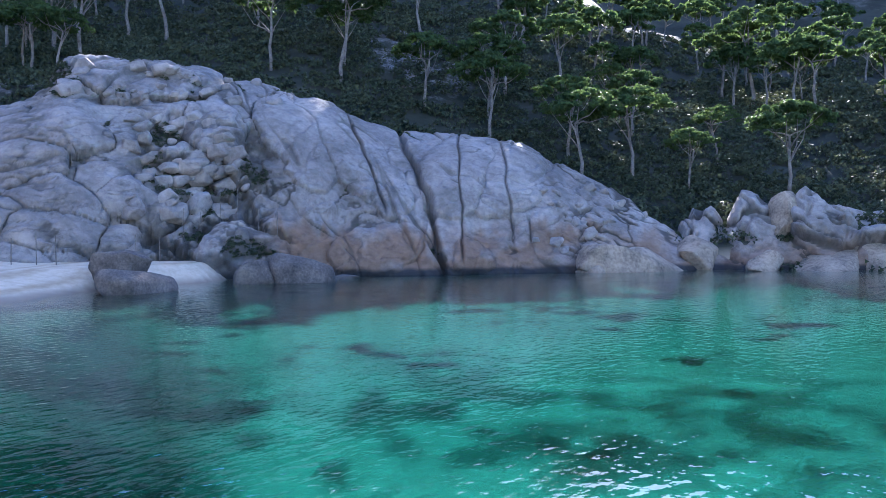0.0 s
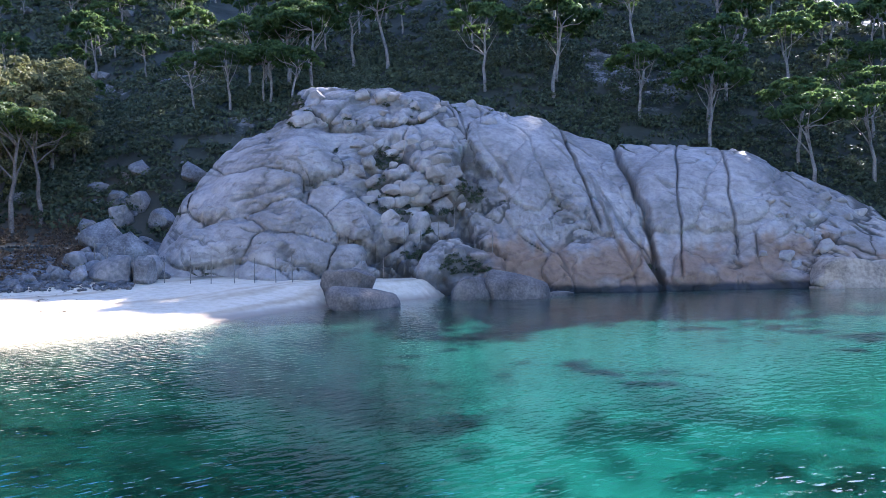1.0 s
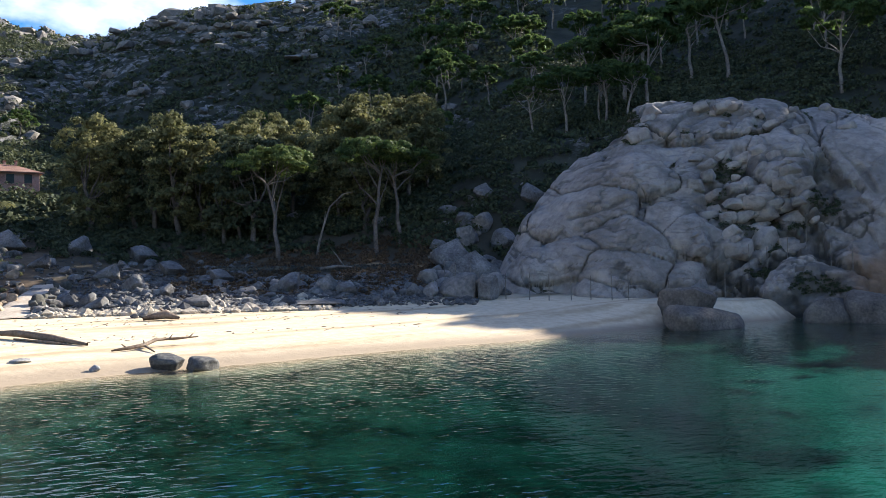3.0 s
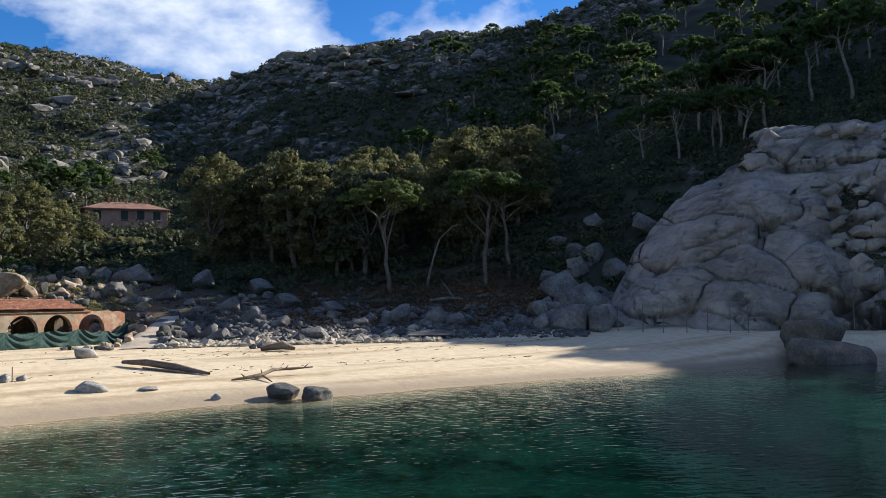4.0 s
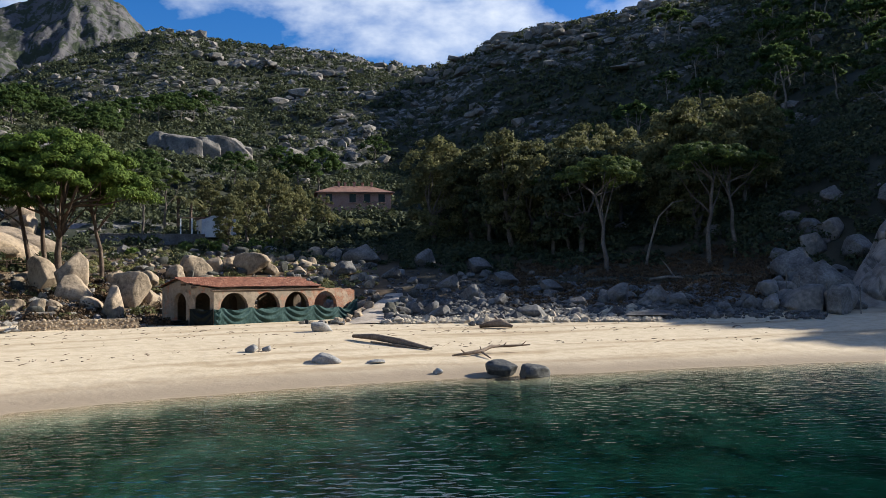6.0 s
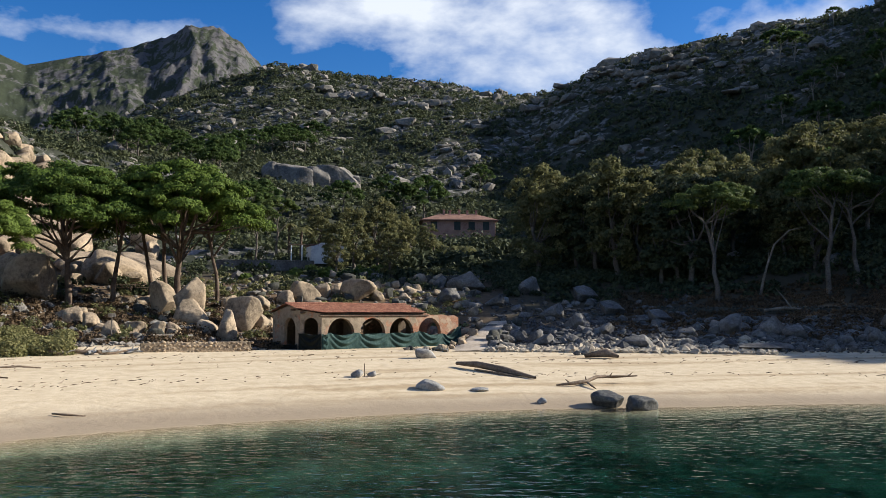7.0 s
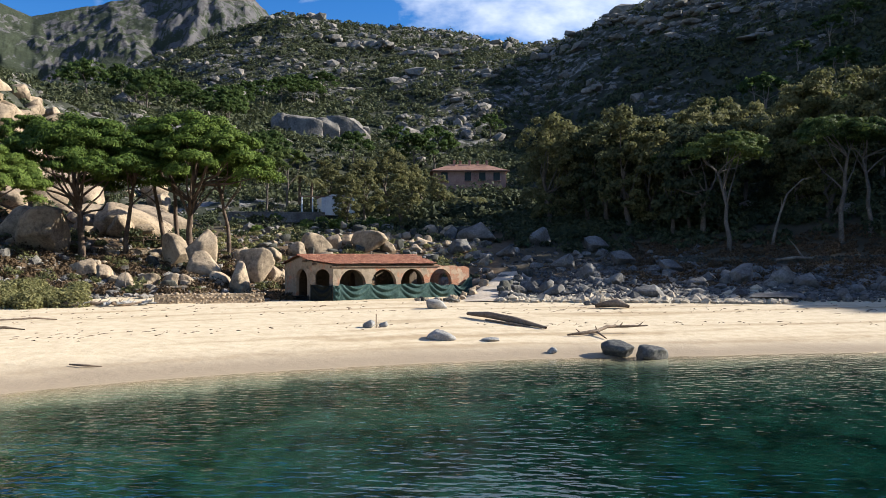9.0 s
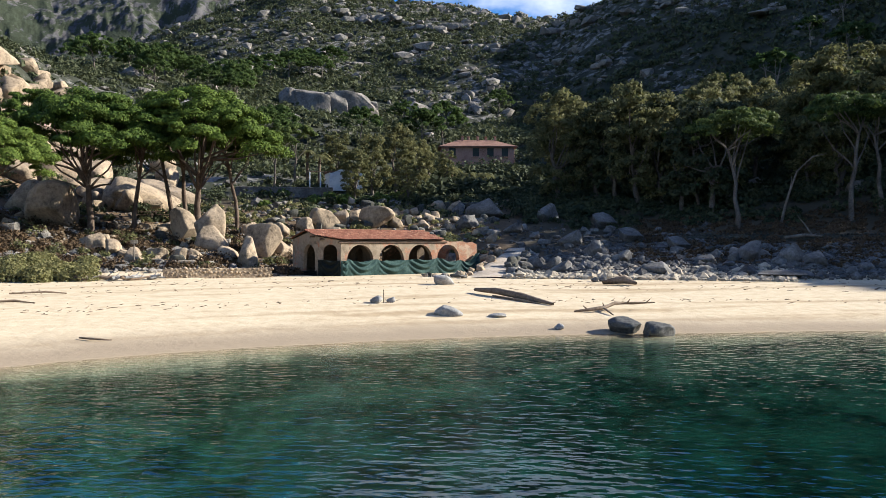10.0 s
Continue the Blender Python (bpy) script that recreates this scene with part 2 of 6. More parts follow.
def cliff_material():
    """Granite: pale upper slabs, dark lichen streaks, rusty stains over the waterline, soil in the cracks."""
    m, add, put = material("granite_cliff")
    geo = add("ShaderNodeNewGeometry")
    co = geo.outputs["Position"]
    big = add("ShaderNodeTexNoise", Vector=co, Scale=0.16, Detail=7.0, Roughness=0.62)
    fin = add("ShaderNodeTexNoise", Vector=co, Scale=1.7, Detail=9.0, Roughness=0.72)
    base = add("ShaderNodeValToRGB", Fac=big)
    e = base.color_ramp.elements
    e[0].position, e[0].color = 0.36, (0.21, 0.18, 0.147, 1)
    e[1].position, e[1].color = 0.64, (0.41, 0.352, 0.287, 1)
    grain = add("ShaderNodeValToRGB", Fac=fin)
    g = grain.color_ramp.elements
    g[0].position, g[0].color = 0.33, (0.62, 0.62, 0.63, 1)
    g[1].position, g[1].color = 0.6, (1, 1, 1, 1)
    c = add("ShaderNodeMixRGB", blend_type="MULTIPLY", Fac=0.8, Color1=base, Color2=grain)
    # streaks that run down the slabs
    st = add("ShaderNodeMapping", Vector=co, Scale=(0.9, 0.9, 0.07))
    sn = add("ShaderNodeTexNoise", Vector=st, Scale=1.0, Detail=5.0, Roughness=0.6)
    sr = add("ShaderNodeValToRGB", Fac=sn)
    sr.color_ramp.elements[0].position, sr.color_ramp.elements[1].position = 0.52, 0.66
    sf = add("ShaderNodeMath", operation="MULTIPLY")
    put(sf.inputs[0], sr), put(sf.inputs[1], 0.3)
    c = add("ShaderNodeMixRGB", Fac=sf, Color1=c, Color2=(0.1, 0.085, 0.07))
    # rusty band over the waterline
    at = add("ShaderNodeAttribute", attribute_name="rust")
    rn = add("ShaderNodeMath", operation="MULTIPLY")
    put(rn.inputs[0], at.outputs["Fac"]), put(rn.inputs[1], 0.92)
    rc = add("ShaderNodeMixRGB", Fac=fin, Color1=(0.1, 0.065, 0.042), Color2=(0.34, 0.205, 0.115))
    c = add("ShaderNodeMixRGB", Fac=rn, Color1=c, Color2=rc)
    wet = add("ShaderNodeAttribute", attribute_name="wet")
    c = add("ShaderNodeMixRGB", Fac=wet.outputs["Fac"], Color1=c, Color2=(0.045, 0.042, 0.038))
    ck = add("ShaderNodeAttribute", attribute_name="crack")
    c = add("ShaderNodeMixRGB", Fac=ck.outputs["Fac"], Color1=c, Color2=(0.05, 0.045, 0.034))
    # hairline fractures along two directions
    depth = fin.outputs["Fac"]
    for turn, stretch, num in ((-35, 0.35, 0.55), (25, 0.3, 0.8)):
        fm = add("ShaderNodeMapping", Vector=co, Rotation=(0, radians(turn), 0), Scale=(stretch, stretch, 1.0))
        fn = add("ShaderNodeTexNoise", Vector=fm, Scale=num, Detail=8.0, Roughness=0.6, Distortion=0.4)
        off = add("ShaderNodeMath", operation="SUBTRACT")
        put(off.inputs[0], fn.outputs["Fac"]), put(off.inputs[1], 0.5)
        far = add("ShaderNodeMath", operation="ABSOLUTE")
        put(far.inputs[0], off)
        line = add("ShaderNodeMapRange", Value=far)
        put(line.inputs["From Min"], 0.002), put(line.inputs["From Max"], 0.006), put(line.inputs["To Min"], 0.2), put(line.inputs["To Max"], 0.0)
        c = add("ShaderNodeMixRGB", Fac=line, Color1=c, Color2=(0.07, 0.06, 0.048))
        dip = add("ShaderNodeMath", operation="SUBTRACT")
        put(dip.inputs[0], depth), put(dip.inputs[1], line)
        depth = dip
    bp = add("ShaderNodeBump", Strength=0.9, Distance=0.16, Height=depth)
    sh = add("ShaderNodeBsdfPrincipled", Roughness=0.9, Normal=bp)
    put(sh.inputs["Base Color"], c), put(sh.inputs["Specular IOR Level"], 0.2)
    add("ShaderNodeOutputMaterial", Surface=sh)
    return m


def ground_material():
    """Beach sand, scree soil, hillside earth with rock, and sea-bed with weed, mixed by what lies there."""
    m, add, put = material("ground")
    co = add("ShaderNodeNewGeometry").outputs["Position"]
    fin = add("ShaderNodeTexNoise", Vector=co, Scale=1.6, Detail=8.0, Roughness=0.65)
    mid = add("ShaderNodeTexNoise", Vector=co, Scale=0.13, Detail=8.0, Roughness=0.65)
    earth = add("ShaderNodeValToRGB", Fac=mid)
    e = earth.color_ramp.elements
    e[0].position, e[0].color = 0.35, (0.022, 0.027, 0.018, 1)
    e[1].position, e[1].color = 0.65, (0.058, 0.058, 0.04, 1)
    rock = add("ShaderNodeValToRGB", Fac=fin)
    e = rock.color_ramp.elements
    e[0].position, e[0].color = 0.32, (0.1, 0.093, 0.088, 1)
    e[1].position, e[1].color = 0.68, (0.3, 0.275, 0.245, 1)
    a = add("ShaderNodeAttribute", attribute_name="rock")
    spk = add("ShaderNodeTexNoise", Vector=co, Scale=0.35, Detail=8.0, Roughness=0.7)
    spr = add("ShaderNodeValToRGB", Fac=spk)
    spr.color_ramp.elements[0].position, spr.color_ramp.elements[1].position = 0.51, 0.59
    sp = add("ShaderNodeMath", operation="MULTIPLY")
    put(sp.inputs[0], a.outputs["Fac"]), put(sp.inputs[1], spr)
    c = add("ShaderNodeMixRGB", Fac=sp, Color1=earth, Color2=rock)
    a = add("ShaderNodeAttribute", attribute_name="soil")
    brown = add("ShaderNodeMixRGB", Fac=fin, Color1=(0.032, 0.023, 0.014), Color2=(0.23, 0.155, 0.092))
    c = add("ShaderNodeMixRGB", Fac=a.outputs["Fac"], Color1=c, Color2=brown)
    sand = add("ShaderNodeValToRGB", Fac=fin)
    e = sand.color_ramp.elements
    e[0].position, e[0].color = 0.25, (0.45, 0.352, 0.225, 1)
    e[1].position, e[1].color = 0.6, (0.6, 0.492, 0.335, 1)
    a = add("ShaderNodeAttribute", attribute_name="strand")
    sand = add("ShaderNodeMixRGB", blend_type="MULTIPLY", Fac=a.outputs["Fac"], Color1=sand, Color2=(0.66, 0.6, 0.52))
    a = add("ShaderNodeAttribute", attribute_name="sand")
    c = add("ShaderNodeMixRGB", Fac=a.outputs["Fac"], Color1=c, Color2=sand)
    a = add("ShaderNodeAttribute", attribute_name="damp")
    c = add("ShaderNodeMixRGB", Fac=a.outputs["Fac"], Color1=c, Color2=(0.3, 0.235, 0.16))
    a = add("ShaderNodeAttribute", attribute_name="weed")
    wn = add("ShaderNodeTexNoise", Vector=co, Scale=2.2, Detail=5.0, Roughness=0.65)
    wr = add("ShaderNodeValToRGB", Fac=wn)
    wr.color_ramp.elements[0].position, wr.color_ramp.elements[1].position = 0.42, 0.66
    wc = add("ShaderNodeMixRGB", Fac=wr, Color1=(0.014, 0.02, 0.013), Color2=(0.09, 0.104, 0.07))
    c = add("ShaderNodeMixRGB", Fac=a.outputs["Fac"], Color1=c, Color2=wc)
    bp = add("ShaderNodeBump", Strength=0.5, Distance=0.1, Height=fin.outputs["Fac"])
    sh = add("ShaderNodeBsdfPrincipled", Roughness=0.95, Normal=bp)
    put(sh.inputs["Base Color"], c), put(sh.inputs["Specular IOR Level"], 0.1)
    add("ShaderNodeOutputMaterial", Surface=sh)
    return m


def water_material():
    """Clear sea: gloss over a body that swallows red light with depth."""
    m, add, put = material("sea_water")
    co = add("ShaderNodeNewGeometry").outputs["Position"]
    depth = add("ShaderNodeAttribute", attribute_name="depth").outputs["Fac"]
    ch = []
    for k in (0.54, 0.238, 0.214):
        p = add("ShaderNodeMath", operation="MULTIPLY")
        put(p.inputs[0], depth), put(p.inputs[1], -k * 2.0)
        x = add("ShaderNodeMath", operation="EXPONENT")
        put(x.inputs[0], p)
        ch.append(x)
    tint = add("ShaderNodeCombineColor")
    for s, x in zip(tint.inputs, ch):
        put(s, x)
    r0 = add("ShaderNodeMapping", Vector=co, Rotation=(0, 0, radians(-60)))
    r1 = add("ShaderNodeMapping", Vector=r0, Scale=(0.8, 1.3, 1.0))
    n1 = add("ShaderNodeTexNoise", Vector=r1, Scale=2.5, Detail=1.8, Roughness=0.45)
    n2 = add("ShaderNodeTexNoise", Vector=r1, Scale=7.0, Detail=2.0, Roughness=0.5)
    h = add("ShaderNodeMath", operation="MULTIPLY_ADD")
    put(h.inputs[0], n2.outputs["Fac"]), put(h.inputs[1], 0.07), put(h.inputs[2], n1.outputs["Fac"])
    bp = add("ShaderNodeBump", Strength=0.7, Distance=0.04, Height=h)
    fr = add("ShaderNodeFresnel", IOR=1.33, Normal=bp)
    gl = add("ShaderNodeBsdfGlossy", Color=(1, 1, 1), Roughness=0.012, Normal=bp)
    rf = add("ShaderNodeBsdfRefraction", Color=tint, Roughness=0.0, IOR=1.33, Normal=bp)
    mx = add("ShaderNodeMixShader", Fac=fr)
    put(mx.inputs[1], rf), put(mx.inputs[2], gl)
    add("ShaderNodeOutputMaterial", Surface=mx)
    return m


def mountain_material():
    """Grey granite with scrub on its ledges; its dark tone is painted blue for shade and distance."""
    m, add, put = material("mountain_granite")
    co = add("ShaderNodeNewGeometry").outputs["Position"]
    big = add("ShaderNodeTexNoise", Vector=co, Scale=0.035, Detail=8.0, Roughness=0.62)
    fin = add("ShaderNodeTexNoise", Vector=co, Scale=0.3, Detail=7.0, Roughness=0.7)
    tall = add("ShaderNodeMapping", Vector=co, Scale=(0.12, 0.12, 0.03))
    seam = add("ShaderNodeTexNoise", Vector=tall, Scale=1.0, Detail=6.0, Roughness=0.65)
    c = add("ShaderNodeMixRGB", Fac=big, Color1=(0.045, 0.052, 0.068), Color2=(0.2, 0.178, 0.158))
    sr = add("ShaderNodeValToRGB", Fac=seam)
    sr.color_ramp.elements[0].position, sr.color_ramp.elements[1].position = 0.36, 0.5
    sr.color_ramp.elements[0].color = (0.3, 0.3, 0.31, 1)
    c = add("ShaderNodeMixRGB", blend_type="MULTIPLY", Fac=0.8, Color1=c, Color2=sr)
    green = add("ShaderNodeMixRGB", Fac=fin, Color1=(0.018, 0.025, 0.017), Color2=(0.075, 0.085, 0.05))
    at = add("ShaderNodeAttribute", attribute_name="scrub")
    sm = add("ShaderNodeMath", operation="ADD")
    put(sm.inputs[0], at.outputs["Fac"]), put(sm.inputs[1], fin.outputs["Fac"])
    gr = add("ShaderNodeValToRGB", Fac=sm)
    gr.color_ramp.elements[0].position, gr.color_ramp.elements[1].position = 0.8, 0.88
    c = add("ShaderNodeMixRGB", Fac=gr, Color1=c, Color2=green)
    bp = add("ShaderNodeBump", Strength=1.0, Distance=3.0, Height=fin.outputs["Fac"])
    sh = add("ShaderNodeBsdfPrincipled", Roughness=0.95, Normal=bp)
    put(sh.inputs["Base Color"], c), put(sh.inputs["Specular IOR Level"], 0.1)
    add("ShaderNodeOutputMaterial", Surface=sh)
    return m


MOUNTAIN = mountain_material()
CLIFF, GROUND, WATER = cliff_material(), ground_material(), water_material()

# ---- the lie of the land: heights over azimuth (degrees from the first view, right positive) at rings of distance ----
AZ = [-125, -100, -92, -85, -78, -70, -65, -60, -56, -52, -45, -38, -32, -22, -8, 4, 12, 20, 30, 50]
RINGS = [85, 105, 140, 220, 320, 450]
Z85 = [10, 8, 6, 5.2, 5.8, 5.6, 5.2, 4.8, 4.9, 5, 5.2, 5.6, 3.5, 2, 1, 0, 1, 2, 1, -3]
Z105 = [16, 21, 10, 8.5, 9.2, 9.2, 8.6, 8, 8, 8, 9.5, 13, 18, 21, 18, 13, 10, 9, 8, 4]
Z140 = [46, 44, 25, 19, 16, 14, 13.5, 13, 14, 15, 19, 23, 29, 33, 41, 34, 24, 23, 22, 18]
Z220 = [48, 52, 45, 42, 37, 33, 32, 31, 34, 37, 50, 59, 63, 65, 84, 80, 56, 48, 46, 40]
Z320 = [70, 60, 60, 66, 72, 74, 77, 80, 94, 102, 107, 109, 120, 128, 116, 106, 100, 112, 106, 80]
Z450 = [90, 66, 82, 112, 136, 132, 123, 120, 132, 135, 142, 132, 126, 128, 122, 110, 112, 112, 106, 80]
SHORE_AZ = [-180, -125, -96, -86, -75, -63, -50, -40, -32, -27, -22, -16, -12, 0, 10, 21, 28, 50, 180]
SHORE_R = [40, 32, 29.5, 31, 32.5, 34.8, 37.5, 41.7, 46, 51, 58, 63, 73, 77, 83, 87, 92, 115, 135]


def shore(az):
    return np.interp(az, SHORE_AZ, SHORE_R)


def rock_field(x, y, r):
    return smooth(0.02, 0.3, fbm(x / 24, y / 24, 31, 5) + 0.34 * smooth(220, 330, r) - 0.2 + 0.55 * smooth(240, 300, r) * smooth(0.45, 0.2, np.abs(np.arctan2(x, y) + 0.8)))


def land(x, y):
    """Height of the ground, and how far beyond the shore the place lies."""
    az, r = np.degrees(np.arctan2(x, y)), np.hypot(x, y)
    rs = shore(az)
    away = r - rs
    back = np.maximum(59.0, rs + 2.5)
    beach = 1.35 * np.clip(away / (back - rs), 0, 1) ** 0.8
    back = np.maximum(back, np.interp(az, [-84, -79, -76, -66, -62, -57], [59, 66, 69, 74, 67, 59]))
    rings = [np.interp(az, AZ, t) for t in (Z85, Z105, Z140, Z220, Z320, Z450)]
    z = np.where(r <= back, beach, 0)
    lo_r, lo_z = back, np.full_like(r, 1.35)
    for ring, rz in zip(RINGS, rings):
        t = np.clip((r - lo_r) / np.maximum(ring - lo_r, 1), 0, 1)
        z = np.where(r > lo_r, lo_z + (rz - lo_z) * t, z)
        lo_r, lo_z = np.full_like(r, float(ring)), rz
    z = np.where(r > 450, rings[-1] - (r - 450) * 0.12, z)
    rough = smooth(60, 110, r)
    z = z + rough * (fbm(x / 45, y / 45, 3, 4) * np.minimum(6.0, r * 0.018) + fbm(x / 7, y / 7, 9, 3) * 0.7 + 1.2 * rock_field(x, y, r) * smooth(90, 140, r) * (1 - 2 * np.abs(fbm(x / 11, y / 11, 15, 3))))
    out_of_land = np.maximum(smooth(60, 100, az), smooth(-135, -170, az))
    z = z * (1 - out_of_land) - 6 * out_of_land
    bed = -0.2 * np.minimum(-away, 5) - 0.14 * np.clip(-away - 5, 0, 22)
    bed = bed + fbm(x / 6, y / 6, 21, 3) * 0.25 * smooth(2, 8, -away)
    z = np.where(away < 0, bed, z)
    return np.where(r > 900, z - (r - 900) * 0.1, z), away


def land_z(x, y):
    return float(land(np.array([float(x)]), np.array([float(y)]))[0][0])


def spot(az, r, sink=0.0):
    p = place(az, r)
    p.z = land_z(p.x, p.y) - sink
    return p


def build_ground():
    az = np.concatenate([np.linspace(-180, -108, 40)[:-1], np.arange(-108, 42, 0.45), np.linspace(42, 180, 60)[:-1]])
    r = np.concatenate([np.linspace(0.02, 26, 40)[:-1], np.linspace(26, 95, 160)[:-1], np.geomspace(95, 520, 135)[:-1], np.geomspace(520, 4600, 24)])
    a, rr = np.meshgrid(np.radians(az), r, indexing="ij")
    x, y = rr * np.sin(a), rr * np.cos(a)
    z, away = land(x, y)
    d = np.degrees(a)
    sand = np.where(away < 0, 1, np.where((d > -13) | (rr > 68), 0, smooth(2.1, 1.7, z + 0.2 * fbm(x / 3, y / 3, 5, 3))))
    rock = np.where(rr < 80, 0.5, rock_field(x, y, rr))
    damp = smooth(0.42, 0.1, z + 0.05 * fbm(x / 2, y / 2, 45, 3)) * smooth(-9, -3, away) * sand
    n = 0.55 * fbm(x / 3.2, y / 3.2, 41, 4) + 0.6 * fbm(x / 1.1, y / 1.1, 43, 3)
    left = smooth(-10, -20, d + 0.2 * (rr - 20))
    weed = left * smooth(-1.6, -3.8, away + 2.2 * n) * (0.84 + 0.16 * smooth(-0.3, 0.15, n)) + (1 - left) * np.maximum(smooth(0.24, 0.38, n) * smooth(-3, -6, away), 0.8 * smooth(36, 22, rr) * smooth(-0.25, 0.2, n))
    weed = np.where(away < 0, np.clip(weed, 0, 1), 0)
    soil = smooth(112, 92, rr + 8 * fbm(x / 8, y / 8, 47, 3)) * smooth(-30, -38, d) * (1 - 0.7 * smooth(-65, -61, d) * smooth(70, 78, rr))
    strand = 0.8 * smooth(0.05, 0.5, fbm(away / 1.1 + 0.6 * fbm(x / 6, y / 6, 63, 3), d / 14, 61, 4)) * (away > 0)
    me = mesh_from("ground", np.stack([x, y, z], -1).reshape(-1, 3), grid_faces(len(az), len(r), True), GROUND,
                   attrs={"sand": sand, "rock": rock, "damp": damp, "weed": weed, "soil": soil, "strand": strand})
    tagged(part("ground", me, None), "pale sand beach under a steep hillside of earth, maquis and granite", "ground", kind="structure")


def build_water():
    az = np.concatenate([np.linspace(-180, -108, 30)[:-1], np.arange(-108, 42, 1.0), np.linspace(42, 180, 40)[:-1]])
    r = np.concatenate([[0.02], np.linspace(5, 100, 60), np.geomspace(110, 4700, 14)])
    a, rr = np.meshgrid(np.radians(az), r, indexing="ij")
    x, y = rr * np.sin(a), rr * np.cos(a)
    z, away = land(x, y)
    me = mesh_from("water", np.stack([x, y, np.zeros_like(x)], -1).reshape(-1, 3), grid_faces(len(az), len(r), True), WATER,
                   attrs={"depth": np.clip(-z, 0, 6)})
    ob = tagged(part("water", me, None), "clear turquoise sea water with small ripples over sand and dark weed", "water", kind="structure")
    ob.visible_shadow = False


build_ground()
build_water()

# ---- the granite dome over the water ----
DOME_AZ = [-34.8, -33.6, -31.8, -29, -25.8, -24.3, -18, -8.6, -3.2, 4.5, 11.3, 16.2, 18]
DOME_EL = [-2.2, -0.6, 3.0, 6.0, 8.7, 10.4, 10.7, 8.6, 6.7, 5.9, 2.8, -0.8, -2.5]
FOOT_AZ = [-36, -33, -26, -20, -14, -7, 0, 10, 18]
FOOT_R = [66, 63, 63, 64, 65, 67.6, 69.6, 75, 80]


def jointed(s, z, families, seed):
    """Relief and cracks of sheeted granite cut by families of wandering joints: (share of the place, angle, length, spacing, number, step, groove, its width, share of live joints)."""
    w1, w2 = fbm(s / 9, z / 9, seed, 3) * 2.4, fbm(s / 9, z / 9, seed + 6, 3) * 2.4
    sx, sz = s + w1, z + w2
    bulge, crack = np.zeros_like(s), np.zeros_like(s)
    for zone, ang, lu, lw, num, step, deep, wide, share in families:
        c, q = math.cos(radians(ang)), math.sin(radians(ang))
        n = fbm((sx * c + sz * q) / lu, (-sx * q + sz * c) / lw, num, 5)
        b = np.abs(n) * lw * 0.55
        live = zone * smooth(1 - share - 0.15, 1 - share + 0.15, vnoise(s / 3.5, z / 3.5, num + 40))
        wv = wide * (0.3 + 1.4 * vnoise(s / 1.1, z / 1.1, num + 80) ** 1.5)
        bulge = bulge + live * (step * (smooth(-0.16, 0.16, n) - 0.5) - deep * np.exp(-(b / (wv + 0.05)) ** 2) - 0.4 * deep * np.exp(-b / 0.5))
        crack = np.maximum(crack, live * smooth(wv * 1.2, wv * 0.35, b) * (0.55 + 0.45 * vnoise(s / 2, z / 2, num + 90)))
    # thin sheets that have split off, one over the other, and small broken relief
    for ang, gap, high, num in ((25, 3.4, 0.4, 11), (-20, 1.5, 0.2, 15)):
        c, q = math.cos(radians(ang)), math.sin(radians(ang))
        run = (-sx * q + sz * c) / gap + 0.8 * fbm(s / 5, z / 5, seed + num, 4)
        saw = run - np.floor(run)
        bulge = bulge + high * saw * smooth(1.0, 0.93, saw) * smooth(0.42, 0.62, vnoise(s / 4, z / 4, seed + num + 1))
    rough = 1 - 2 * np.abs(fbm(s / 3.0, z / 2.0, seed + 40, 5))
    bulge = bulge + fbm(s / 9, z / 9, seed + 30, 3) * 0.7 + 0.22 * rough + 0.1 * fbm(s / 0.9, z / 0.9, seed + 49, 4)
    return bulge, np.maximum(crack, 0.3 * smooth(0.12, 0.0, np.abs(fbm(s / 3.0, z / 2.0, seed + 40, 5))) * smooth(0.5, 0.7, vnoise(s / 3, z / 3, seed + 43)))


WHALEBACKS = (
    (-26.3, 6.1, 5.3, 1.5, -4, 2.0), (-27.7, 3.6, 4.0, 1.6, 16, 2.2), (-20.8, 2.2, 3.1, 1.55, -25, 1.7),
    (-25.0, 1.7, 2.8, 1.6, 0, 2.0), (-29.0, 0.3, 4.4, 1.55, 15, 2.1), (-25.2, -0.4, 3.1, 1.65, -5, 2.2),
    (-15.1, 6.5, 2.5, 1.9, -20, 1.9), (-19.3, 9.7, 4.9, 1.3, 0, 1.2), (-21.9, -0.9, 1.7, 1.4, 0, 1.6),
    (-25.7, -2.1, 2.5, 1.1, 0, 1.8), (-30.2, 6.0, 2.9, 1.6, 25, 1.3), (-13.6, -1.4, 3.0, 2.0, -15, 2.4),
    (-9.4, 5.7, 1.8, 3.65, 35, 1.5), (-6.9, 5.2, 1.6, 4.1, 35, 1.7), (-5.1, 3.9, 1.7, 4.1, 40, 1.3),
    (1.1, 3.6, 2.7, 2.7, 20, 1.5), (4.4, 3.4, 2.7, 2.2, 25, 1.3), (-4.6, -1.3, 3.4, 1.7, 0, 1.4),
    (2.2, -2.1, 1.5, 1.3, 0, 1.5),
)


